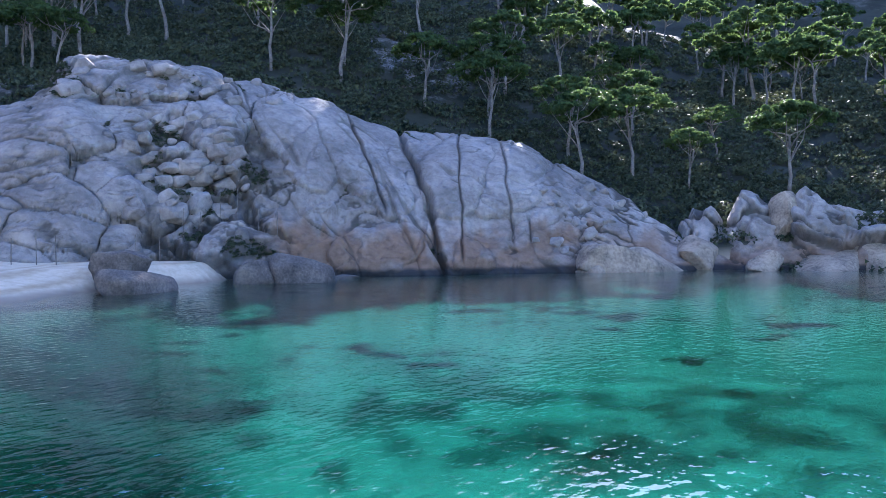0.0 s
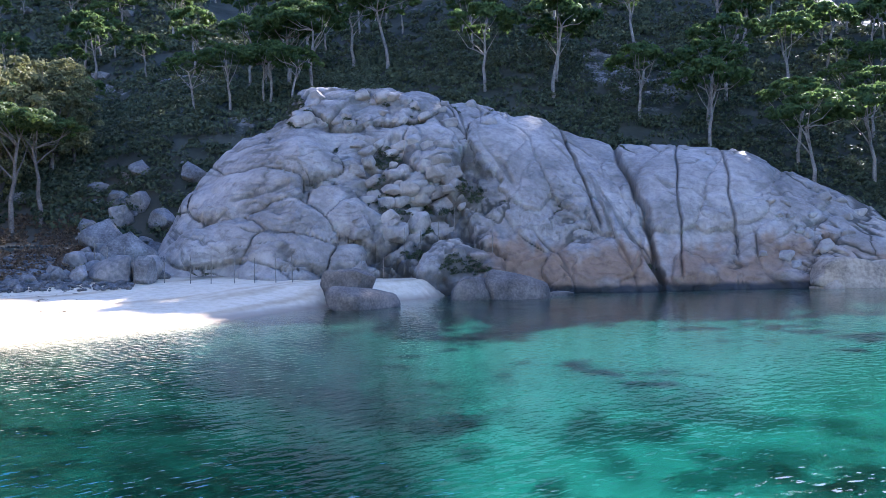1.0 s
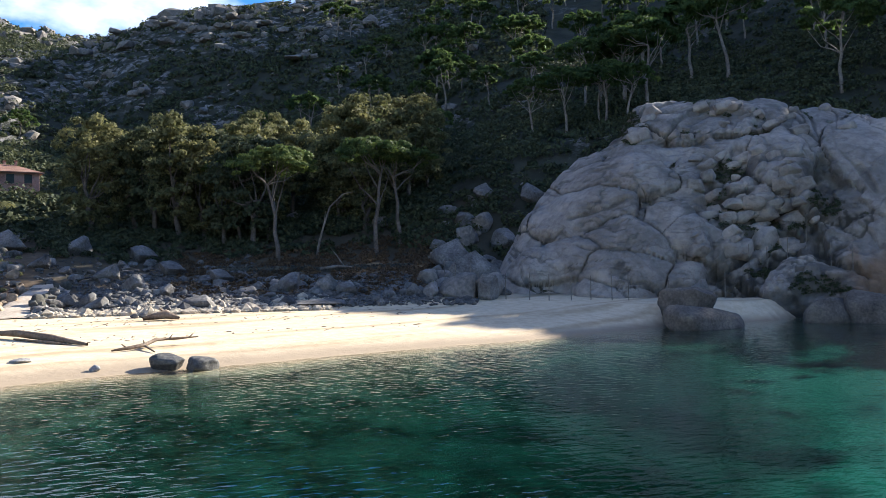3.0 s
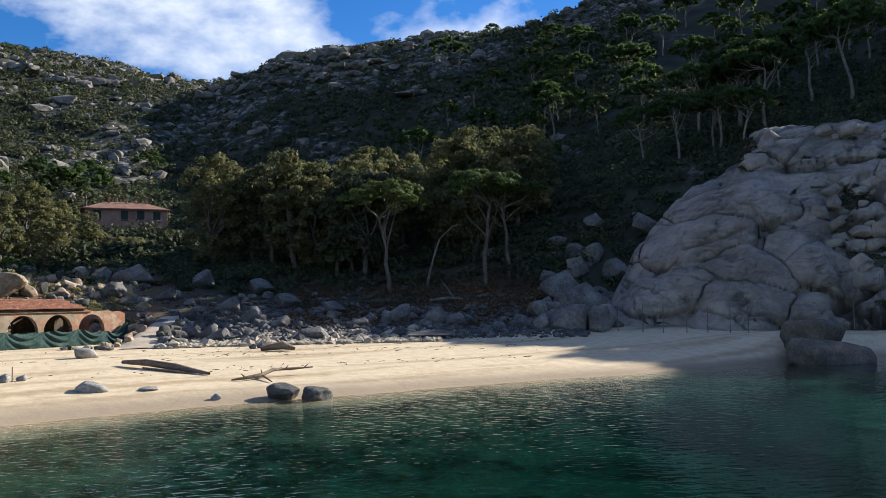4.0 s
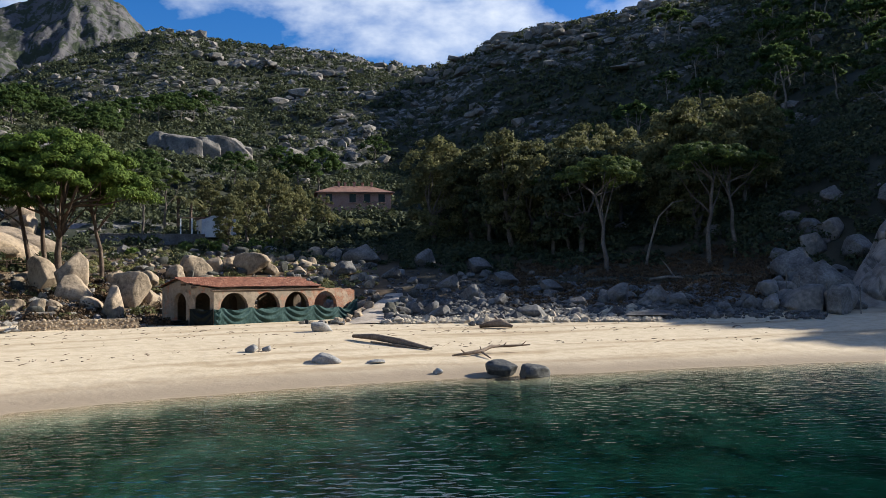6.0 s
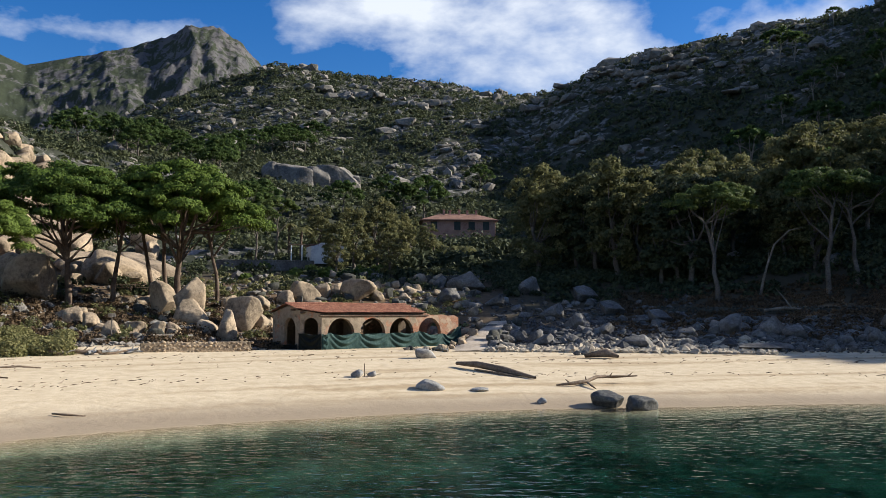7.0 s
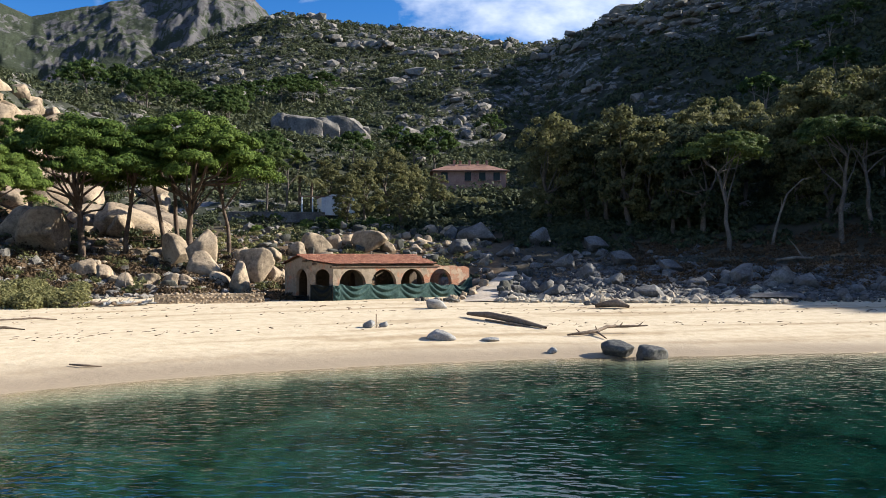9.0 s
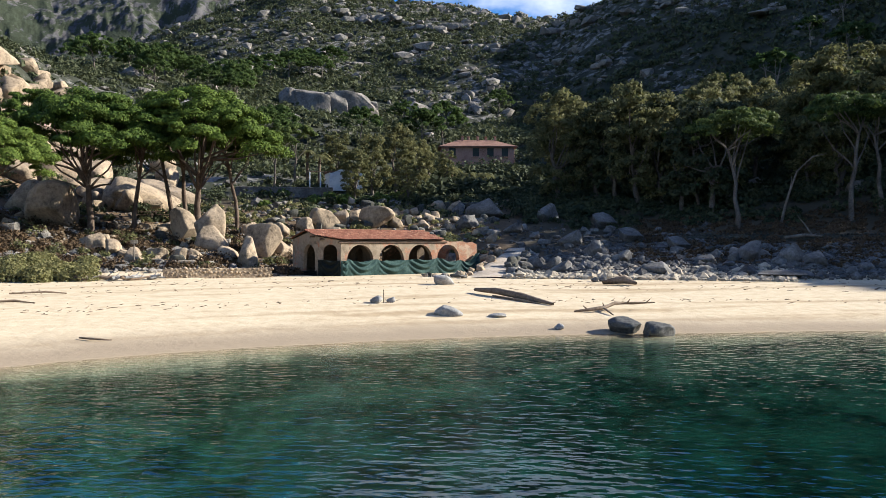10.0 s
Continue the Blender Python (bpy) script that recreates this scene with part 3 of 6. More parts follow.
def build_dome():
    az = np.linspace(-34.8, 18, 780)
    v = np.linspace(0, 1.2, 280)
    a, vv = np.meshgrid(az, v, indexing="ij")
    foot = np.interp(a, FOOT_AZ, FOOT_R)
    el = np.interp(a, DOME_AZ, DOME_EL) + 0.12
    top_r = foot + np.interp(a, [-34.8, -30, -18, 0, 10, 18], [7, 20, 26, 22, 16, 6])
    top_z = np.maximum(4 + top_r * np.tan(np.radians(el)), 0.4)
    t = np.minimum(vv, 1)
    r = foot + (top_r - foot) * t ** 1.2 + np.maximum(vv - 1, 0) * 50
    z = -1.8 + (top_z + 1.8) * (1 - (1 - t) ** 1.5) - np.maximum(vv - 1, 0) * 12
    s = np.radians(a) * 74
    # whale-backs, broken blocks, long sheets, small blocks
    zone_a = smooth(-18.5, -21, a + 2.5 * fbm(z / 6, z * 0, 59, 2))
    zone_b = np.maximum(smooth(-21, -18.5, a) * smooth(-9.5, -13.5, a + 0.16 * (z - 8)) * smooth(15.5, 12.5, z), 0.8 * smooth(-13, -17, a) * smooth(14.5, 16, z))
    zone_d = smooth(4.5, 9, a + 0.3 * z - 2)
    zone_a = zone_a * (1 - zone_b)
    zone_c = np.clip(1 - zone_a - zone_b - zone_d, 0, 1)
    every = np.ones_like(s)
    bulge, crack = jointed(s, z, (
        (zone_a, 15, 16, 5.0, 61, 0.7, 0.35, 0.1, 0.6), (zone_a, 60, 9, 5.0, 63, 0.5, 0.3, 0.08, 0.45), (zone_a, 5, 6, 1.8, 64, 0.25, 0.2, 0.06, 0.4),
        (zone_b, 35, 6.0, 3.0, 65, 1.3, 0.7, 0.2, 0.95), (zone_b, -40, 4.0, 2.4, 62, 0.9, 0.5, 0.16, 0.9), (zone_b, 5, 3.0, 1.2, 60, 0.5, 0.35, 0.12, 0.8),
        (zone_c, -58, 26, 4.6, 67, 0.7, 0.35, 0.09, 0.55), (zone_c, -38, 16, 5.0, 66, 0.4, 0.25, 0.06, 0.4), (zone_c, -76, 8, 2.4, 68, 0.2, 0.2, 0.06, 0.35),
        (zone_d, -36, 14, 3.0, 69, 0.5, 0.35, 0.1, 0.8), (zone_d, 45, 7, 3.2, 70, 0.4, 0.3, 0.09, 0.7), (zone_d, -28, 5.0, 1.3, 71, 0.2, 0.2, 0.06, 0.6),
        (every, -30, 5, 2.6, 72, 0.15, 0.15, 0.06, 0.4)), 51)
    # smooth whale-backs of sheeted rock that lap over one another: bearing, rise, half length, half height (degrees), tilt, swell (metres)
    up = np.degrees(np.arctan2(z - 4, r))
    best, second = np.zeros_like(s), np.zeros_like(s)
    for a0, e0, da, de, tip, swell in WHALEBACKS:
        ct, st = math.cos(radians(tip)), math.sin(radians(tip))
        dx, dy = a - a0 + 1.3 * fbm(s / 4, z / 4, 87, 5), up - e0 + 0.8 * fbm(s / 4, z / 3, 89, 5)
        q = np.maximum(0, 1 - np.abs((dx * ct + dy * st) / da) ** 2.6 - np.abs((dy * ct - dx * st) / de) ** 2.6)
        h = swell * (0.22 * smooth(0, 0.16, q) + 0.78 * q ** 0.6)
        second = np.maximum(second, np.minimum(best, h))
        best = np.maximum(best, h)
    inside = smooth(0.0, 0.3, best)
    bulge = bulge * (1 - 0.45 * inside) + 0.75 * best - 0.5
    seam = np.maximum(inside * smooth(0.09, 0.02, best - second) * (second > 0.02), smooth(0.0, 0.03, best) * smooth(0.35, 0.15, best))
    seam = seam * (1 - 0.75 * smooth(-13, -10, a))
    crack = np.maximum(crack * (1 - 0.3 * inside), seam * smooth(-0.4, 0.0, fbm(s / 3, z / 3, 91, 3)))
    bulge = bulge - 0.5 * seam
    for a0, lean, wide, deep, low in ((-1.5, -0.22, 0.2, 1.4, -2), (-4.6, -0.24, 0.1, 0.7, 5.5), (4.3, -0.10, 0.08, 0.4, 2.5), (1.2, -0.04, 0.07, 0.5, 1.0)):
        line = a0 + lean * (z - 8) + 0.35 * fbm(z / 2.5, z * 0 + a0, 95, 3)
        q = np.exp(-((a - line) / (wide * (0.6 + 0.8 * vnoise(z / 2, z * 0, 77)))) ** 2) * smooth(19, 13, z) * smooth(low - 1, low + 1, z)
        bulge, crack = bulge - q * deep, np.maximum(crack, q * 0.5)
    # soil and green between the blocks
    green = zone_b * smooth(0.02, 0.3, fbm(s / 2.6, z / 1.8, 103, 4)) * smooth(-0.1, -0.6, bulge)
    green = np.maximum(green, 0.8 * zone_b * smooth(0.25, 0.45, fbm(s / 3.0, z / 2.0, 107, 4)))
    crack = np.clip(np.maximum(crack, green * 0.85), 0, 1)
    taper = smooth(-34.8, -33.6, a) * smooth(18, 16.5, a)
    off = bulge * taper - crack * 0.12
    x, y = (r - off * 0.85) * np.sin(np.radians(a)), (r - off * 0.85) * np.cos(np.radians(a))
    zz = z + off * 0.45 - (1 - taper) * 1.0
    edge = 3.6 + 1.6 * fbm(s / 5, s * 0, 99, 3) + 1.2 * fbm(s / 0.8, s * 0, 98, 3)
    rust = smooth(edge + 1.0, edge - 0.8, zz) * smooth(-14, -10, a) * (0.35 + 0.65 * smooth(-0.35, 0.25, fbm(s / 2.2, zz / 1.6, 109, 4)))
    wet = smooth(0.7, 0.3, zz + 0.15 * fbm(s, s * 0, 3, 2))
    xyz = np.stack([x, y, zz], -1)
    me = mesh_from("granite_dome", xyz.reshape(-1, 3), grid_faces(len(az), len(v)), CLIFF,
                   attrs={"crack": crack, "rust": rust, "wet": wet * smooth(-20, -15, a)})
    tagged(part("granite_dome", me, None), "great rounded granite outcrop with deep cracks, rusty above the waterline", "rock", kind="structure")
    tree = BVHTree.FromPolygons([tuple(p) for p in xyz[::2, ::2].reshape(-1, 3)], [tuple(f) for f in grid_faces((len(az) + 1) // 2, (len(v) + 1) // 2)])
    leafy = xyz[(np.maximum(green, crack * (zone_a + zone_c) * 0.72) > 0.55) & (zz > 1.6) & (vv < 1.05)]
    return tree, leafy


def build_shore_rocks():
    """Low broken granite between the dome and the far right shore."""
    az = np.linspace(13, 36, 330)
    v = np.linspace(0, 1.25, 110)
    a, vv = np.meshgrid(az, v, indexing="ij")
    foot = np.interp(a, [13, 21, 28, 36], [80, 82, 86.5, 93])
    el = np.interp(a, [13, 15.4, 16.6, 17.8, 18.6, 19.6, 20.6, 22.4, 23.4, 25, 27, 29.5, 36], [-1.6, -0.4, 2.1, 1.6, 0.4, 2.6, 2.3, 1.2, 1.9, 1.5, 1.0, 1.8, 1.4])
    top_r = foot + 9
    top_z = 4 + top_r * np.tan(np.radians(el))
    t = np.minimum(vv, 1)
    r = foot + 9 * t ** 1.1 + np.maximum(vv - 1, 0) * 30
    z = -1.8 + (top_z + 1.8) * (1 - (1 - t) ** 1.4) - np.maximum(vv - 1, 0) * 8
    s = np.radians(a) * 88
    every = np.ones_like(s)
    bulge, crack = jointed(s, z, ((every, -24, 16, 5.0, 161, 2.6, 0.8, 0.16, 0.97), (every, 55, 9, 4.4, 163, 1.6, 0.7, 0.14, 0.9), (every, -15, 5, 1.8, 165, 0.6, 0.35, 0.09, 0.7)), 151)
    off = bulge * smooth(13, 14.5, a) - crack * 0.3
    x, y = (r - off * 0.85) * np.sin(np.radians(a)), (r - off * 0.85) * np.cos(np.radians(a))
    zz = z + off * 0.5
    rust = smooth(3.4, 1.2, zz + 1.2 * fbm(s / 2, zz, 119, 3)) * (0.3 + 0.7 * smooth(-0.3, 0.3, fbm(s / 3, zz / 2, 123, 3)))
    wet = smooth(0.7, 0.3, zz + 0.15 * fbm(s, s * 0, 3, 2))
    me = mesh_from("shore_rocks", np.stack([x, y, zz], -1).reshape(-1, 3), grid_faces(len(az), len(v)), CLIFF, attrs={"crack": crack, "rust": rust, "wet": wet})
    tagged(part("shore_rocks", me, None), "low broken granite ledges along the wooded shore", "rock", kind="structure")


build_shore_rocks()
DOME, LEDGES = build_dome()


def over(x, y):
    """Height of the topmost rock or ground at a place."""
    hit = DOME.ray_cast(Vector((x, y, 80)), Vector((0, 0, -1)))[0]
    return max(land_z(x, y), hit.z if hit else -9)


# ---- far mountain ----


def build_mountain():
    az = np.arange(-106, -68, 0.1)
    t = np.linspace(0, 1.1, 130)
    a, tt = np.meshgrid(az, t, indexing="ij")
    el = np.interp(a, [-112, -100, -96, -93.5, -90, -86, -84.4, -83.6, -82.2, -80.6, -79.6, -78.3, -75, -66],
                   [16.5, 16, 15.9, 15.1, 16.2, 17.2, 18.1, 18.6, 18.6, 18.1, 17.2, 16.0, 13.2, 9])
    r = 560 + 340 * tt
    crest = 4 + 900 * np.tan(np.radians(el))
    s = np.radians(a) * 900
    z = 30 + (crest - 30) * np.minimum(tt, 1) ** 0.9 - np.maximum(tt - 1, 0) * 300
    crags, size, amp = 0, 1.0, 1.0
    for k in range(6):
        crags = crags + amp * (1 - 2.2 * np.abs(fbm(s / 70 * size + 0.3 * tt * size, tt * 4.5 * size, 201 + k, 1)))
        size, amp = size * 2.05, amp * 0.54
    _, b1, id1 = cells(s / 15 + fbm(s / 30, tt * 8, 205, 3), tt * 20, 208)
    rocky = np.clip(smooth(0.12, -0.2, fbm(s / 45, tt * 9, 213, 5)) * 0.8 + smooth(-88, -85, a) * smooth(0.4, 0.7, tt), 0, 1)
    z = z + (crags - 1.3) * (5 + 11 * rocky) * np.minimum(tt * 3, 1) * (1.2 - np.minimum(tt, 1)) + rocky * np.minimum(b1 / 0.1, 1) * 7 * (id1 - 0.4) * np.minimum(1, 1.3 - tt)
    ribs = 1 - 2.4 * np.abs(fbm(s / 26 + 0.5 * fbm(s / 30, tt * 5, 221, 3), tt * 2.2, 223, 5))
    z = z + 9 * ribs * rocky * np.minimum(tt * 3, 1) * np.minimum(1, 1.15 - np.minimum(tt, 1) + 0.1)
    x, y = r * np.sin(np.radians(a)), r * np.cos(np.radians(a))
    scrub = 0.26 + (1 - rocky) * 0.2 + 0.4 * fbm(s / 6, tt * 60, 217, 4) + 0.25 * smooth(0.08, 0.02, b1)
    me = mesh_from("far_mountain", np.stack([x, y, z], -1).reshape(-1, 3), grid_faces(len(az), len(t)), MOUNTAIN, attrs={"scrub": scrub.reshape(-1)})
    tagged(part("far_mountain", me, None), "distant rocky granite mountain with a blunt summit", "mountain", kind="structure")


build_mountain()

# ---- trees ----


def cards(centres, radii, count, size, rng, flat=0.0, thin=0.45, wild=0.7):
    """Small three-cornered leaves in the outer shell of ellipsoids: verts and faces."""
    n = len(centres)
    pick = rng.integers(0, n, count)
    d = rng.normal(size=(count, 3))
    d /= np.linalg.norm(d, axis=1)[:, None]
    d[:, 2] = np.where(d[:, 2] < -0.35, -d[:, 2] * 0.6, d[:, 2])
    shell = rng.uniform(0.5, 1.05, (count, 1)) ** 0.7
    p = np.asarray(centres)[pick] + d * shell * np.asarray(radii)[pick]
    nrm = d + rng.normal(size=(count, 3)) * wild
    nrm[:, 2] += flat
    nrm /= np.linalg.norm(nrm, axis=1)[:, None]
    t = np.cross(nrm, rng.normal(size=(count, 3)))
    t /= np.linalg.norm(t, axis=1)[:, None]
    b = np.cross(nrm, t)
    s = size * rng.uniform(0.6, 1.4, (count, 1))
    v = np.stack([p + t * s, p - t * s * 0.7 + b * s * thin * 1.3, p - t * s * 0.7 - b * s * thin * 1.3], 1).reshape(-1, 3)
    return v, np.arange(count * 3).reshape(-1, 3)


def crown_mesh(name, mat, rng, width, thick, height, lumps, count, size, umbrella=True):
    """A crown of many leafy lumps. Umbrella: a flat-based dome; else a tall uneven heap."""
    c, r = [], []
    for _ in range(lumps):
        ang = rng.uniform(0, 6.283)
        if umbrella:
            q = math.sqrt(rng.uniform(0.0, 1))
            rad = q * width / 2 * rng.uniform(0.78, 1.06)
            zc = height - thick * (0.05 + 0.68 * q ** 2.6) + rng.uniform(-0.2, 0.07) * thick
            s = rng.uniform(0.04, 0.1) * width
            c.append((rad * math.cos(ang), rad * math.sin(ang), zc - s * 0.5)), r.append((s, s, s * 0.58))
        else:
            h = rng.uniform(0, 1) ** 0.8
            wide = width / 2 * (0.45 + 1.5 * h * (1.12 - h)) * math.sqrt(rng.uniform(0.1, 1))
            s = rng.uniform(0.075, 0.15) * width
            c.append((wide * math.cos(ang), wide * math.sin(ang), height - thick * (1 - h) * 0.95 - s * 0.6)), r.append((s, s, s * 0.85))
    v, f = cards(c, r, count, size, rng, 0.3 if umbrella else 0.2, 0.32 if umbrella else 0.5, 0.35 if umbrella else 0.55)
    return mesh_from(name, v, f, mat, False), c


def wood(mat, rng, height, girth, ends, split, lean, root, loose):
    """A leaning trunk that forks into limbs which reach the given lumps; loose: each limb a part of its own."""
    sides = 9
    top = Vector((rng.uniform(-lean, lean), rng.uniform(-lean, lean), height * split))
    trunk = [Vector((0, 0, -0.6))]
    for k in range(1, 6):
        q = k / 5
        trunk.append(Vector((top.x * q * q + rng.uniform(-0.14, 0.14), top.y * q * q + rng.uniform(-0.14, 0.14), top.z * q)))
    vs, fs = tube(trunk, [girth * (1.35 - 0.14 * k) for k in range(6)], sides, 0)
    limbs = []
    for e in ends:
        e = Vector(e)
        j = trunk[int(rng.integers(3, 6))]
        mid = j.lerp(e, 0.5) + Vector((rng.uniform(-0.5, 0.5), rng.uniform(-0.5, 0.5), -0.22 * (e - j).length * rng.uniform(0.1, 0.6)))
        line = [j, j.lerp(mid, 0.5) + Vector((0, 0, 0.1)), mid, mid.lerp(e, 0.6), e], [girth * 0.55, girth * 0.4, girth * 0.3, girth * 0.18, girth * 0.06]
        if loose:
            v, f = tube(*line, 6)
            limbs.append(mesh_from("limb", [tuple(p) for p in v], f, mat))
        else:
            v, f = tube(*line, 5, len(vs))
            fs += f + [(len(vs), len(vs) + 1, sides * 4 + 1, sides * 4)]
            vs += v
    part("trunk", mesh_from("trunk", [tuple(p) for p in vs], fs, mat), None, root)
    for me in limbs:
        part("limb", me, None, root)


def tree_kind(name, seed, leaf, bark, height, width, thick, girth, lumps, count, size, umbrella=True, split=0.5, lean=0.5, limbs=9, loose=False):
    """One tree at the origin: trunk, limbs and crown."""
    rng = np.random.default_rng(seed)
    cm, ends = crown_mesh("crown", leaf, rng, width, thick, height, lumps, count, size, umbrella)
    inner = sorted(ends, key=lambda p: p[0] ** 2 + p[1] ** 2)
    pick = [inner[int(i)] for i in np.linspace(0, len(inner) * 0.9, limbs)]
    root = empty(name)
    wood(bark, rng, height, girth, pick, split, lean, root, loose)
    part("crown", cm, None, root)
    return root


def stand(kind, p, turn=0.0, size=1.0, label="", group="", tall=1.0):
    ob = copy_thing(kind, Matrix.Translation(p) @ pose(0, 0, 0, 0, 0, turn) @ Matrix.Diagonal((size, size, size * tall, 1)))
    tagged(ob, label, "tree", group)
    return ob


KINDS = {
    "umbrella": [tree_kind("umbrella_pine", 100 + k, PINE if k < 2 else PINE_GOLD, BARK, 12.4, 13.8, 6.0, 0.24, 170, 90000, 0.15, True, 0.5, 0.9, 22, True) for k in range(3)],
    "slim": [tree_kind("umbrella_pine", 110 + k, PINE, BARK, 11.0, 8.4, 3.6, 0.17, 56, 18000, 0.15, True, 0.68, 1.0, 9, True) for k in range(2)],
    "forest": [tree_kind("stone_pine", 120 + k, PINE_DULL, BARK_PALE, 9.0, 8.0, 2.8, 0.15, 40, 1300, 0.45, True, 0.66, 0.9, 5) for k in range(5)],
    "dense": [tree_kind("umbrella_pine", 160 + k, PINE_DULL, BARK_GREY, 8.6, 9.6, 4.6, 0.16, 60, 3000, 0.36, True, 0.5, 0.6, 5) for k in range(4)],
    "near": [tree_kind("stone_pine", 125 + k, PINE_DULL, BARK_PALE, 9.4, 8.2, 2.8, 0.15, 60, 3600, 0.27, True, 0.66, 1.0, 7) for k in range(5)],
    "grove": [tree_kind("stone_pine", 130 + k, PINE_OLD, BARK_GREY, 11.4, 8.8, 2.5, 0.18, 80, 14000, 0.18, True, 0.66, 1.0, 8, True) for k in range(3)],
    "oak": [tree_kind("holm_oak", 140 + k, OLIVE, BARK_GREY, 11.0, 6.6, 9.8, 0.2, 74, 7800, 0.18, False, 0.4, 1.1, 10) for k in range(4)],
    "green_oak": [tree_kind("green_oak", 150 + k, MAQUIS, BARK_GREY, 10.0, 7.4, 8.6, 0.2, 60, 6500, 0.2, False, 0.4, 1.1, 8) for k in range(3)],
}
PINE_LABEL, FOREST_LABEL = "tall umbrella pine with a bare leaning trunk and green crown", "stone pine with a pale bare trunk and flat crown"
rng = np.random.default_rng(7)
for az, r, kind, k, size in ((-90.6, 78, "umbrella", 0, 1.0), (-84.2, 79, "umbrella", 1, 1.08), (-81.6, 81, "slim", 0, 0.95), (-96.6, 71, "umbrella", 2, 0.76),
                             (-88.0, 80, "slim", 1, 1.02), (-85.8, 84, "slim", 1, 1.05), (-84.9, 86, "slim", 0, 1.1), (-93.5, 90, "slim", 1, 1.0)):
    stand(KINDS[kind][k], spot(az, r), rng.uniform(0, 360), size, PINE_LABEL, "pines behind the beach")
for az, r, k, size in ((-48.4, 82, 0, 1.0), (-41.8, 86, 1, 1.05), (-40.2, 88, 2, 0.95), (-50.9, 96, 2, 0.9), (-79.2, 112, 0, 0.7), (-77.8, 118, 1, 0.75)):
    stand(KINDS["grove"][k], spot(az, r), rng.uniform(0, 360), size, FOREST_LABEL, "pines at the foot of the grove")
for az, r, k, size in ((-1.2, 112, 2, 1.1), (20.2, 140, 3, 1.65), (23.1, 140, 1, 0.8), (12.7, 122, 4, 1.0), (-28.7, 112, 0, 1.0), (-26.0, 113, 3, 0.95), (-31.0, 116, 1, 0.9), (-41.0, 306, 2, 0.7)):
    stand(KINDS["near"][k], spot(az, r), rng.uniform(0, 360), size, FOREST_LABEL, "wood on the slope")
n = 0
while n < 270:
    az, r = rng.uniform(-55, 40), math.sqrt(rng.uniform(94 ** 2, 265 ** 2))
    if az < -40 and rng.uniform() < 0.6 + (0.6 if r > 200 and az < -47 else 0):
        continue
    if (-36 < az < 8 and r < 103) or (-39 < az < -30 and r < 112):
        continue
    stand(KINDS["near" if r < 132 else "forest"][n % 5], spot(az, r), rng.uniform(0, 360), rng.uniform(0.8, 1.3) * (1.2 if -24 < az < 4 and r < 150 else 1.0), FOREST_LABEL, "wood on the slope")
    n += 1
for n in range(18):
    az, r = rng.uniform(-92.5, -81), rng.uniform(190, 262)
    stand(KINDS["dense"][n % 4], spot(az, r), rng.uniform(0, 360), rng.uniform(0.75, 1.15), "umbrella pine with a low dense crown on the hillside", "scattered pines on the far slope")
for n, (az, r) in enumerate(((-78.2, 272), (-77.5, 284), (-76.8, 276), (-76.0, 282), (-75.3, 290), (-77.0, 292), (-81.2, 236), (-80.4, 250), (-79.4, 262), (-82.4, 240), (-79.8, 150), (-78.9, 158), (-69.2, 172), (-67.8, 178), (-70.4, 205), (-64.0, 240), (-73.4, 168))):
    stand(KINDS["dense"][n % 4], spot(az, r), rng.uniform(0, 360), rng.uniform(0.8, 1.2), "umbrella pine with a low dense crown on the hillside", "scattered pines on the far slope")
n = 0
while n < 36:
    az, r = rng.uniform(-60.5, -38), rng.uniform(94, 134)
    if az < -58 and r < 112:
        continue
    kind = KINDS["oak"][n % 4] if rng.uniform() < 0.62 else KINDS["green_oak"][n % 3]
    stand(kind, spot(az, r), rng.uniform(0, 360), rng.uniform(0.9, 1.35), "tall holm oak with an uneven olive crown and grey trunk", "grove behind the beach")
    n += 1
for az, r, k, size in ((-42.4, 98, 0, 1.4), (-44.0, 101, 2, 1.3), (-60.0, 104, 1, 1.3), (-54.8, 100, 3, 1.35), (-59.0, 110, 2, 1.2), (-50.0, 106, 1, 1.25), (-39.6, 104, 3, 1.1), (-68.9, 132, 0, 0.62), (-67.6, 126, 1, 0.55), (-72.6, 108, 0, 0.75), (-71.0, 112, 1, 0.85), (-73.8, 104, 2, 0.6), (-69.6, 116, 3, 0.7), (-75.0, 122, 1, 0.7), (-70.2, 102, 2, 0.55)):
    stand(KINDS["oak"][k], spot(az, r), rng.uniform(0, 360), size, "round-crowned oak with grey-green leaves beside the path", "grove behind the beach")
for kinds in KINDS.values():
    for k in kinds:
        for o in (*k.children_recursive, k):
            bpy.data.objects.remove(o)


def scrub(name, label, mat, seed, count, az, r, size, leaves, leaf, mask=None):
    """Many bushes of leaf quads in one sheet."""
    rng = np.random.default_rng(seed)
    a = rng.uniform(*az, count)
    rr = np.sqrt(rng.uniform(r[0] ** 2, r[1] ** 2, count))
    x, y = rr * np.sin(np.radians(a)), rr * np.cos(np.radians(a))
    keep = np.ones(count, bool) if mask is None else mask(x, y, a, rr, rng)
    x, y, rr = x[keep], y[keep], rr[keep]
    z, _ = land(x, y)
    s = rng.uniform(*size, len(x))
    c = np.stack([x, y, z + 0.2 * s], -1)
    v, f = cards(c, np.stack([s, s, s * rng.uniform(0.6, 1.0, len(x))], -1), len(x) * leaves, leaf, rng, 0.3, 0.85)
    tagged(part(name, mesh_from(name, v, f, mat, False), None), label, "shrubs", kind="stuff")


def off_rock(x, y, a, rr, rng):
    return (rock_field(x, y, rr) < 0.8 + 0.5 * rng.normal(size=len(x))) & ~((a < -91) & (rr > 92) & (rr < 150) & (rng.uniform(size=len(x)) < 0.4))


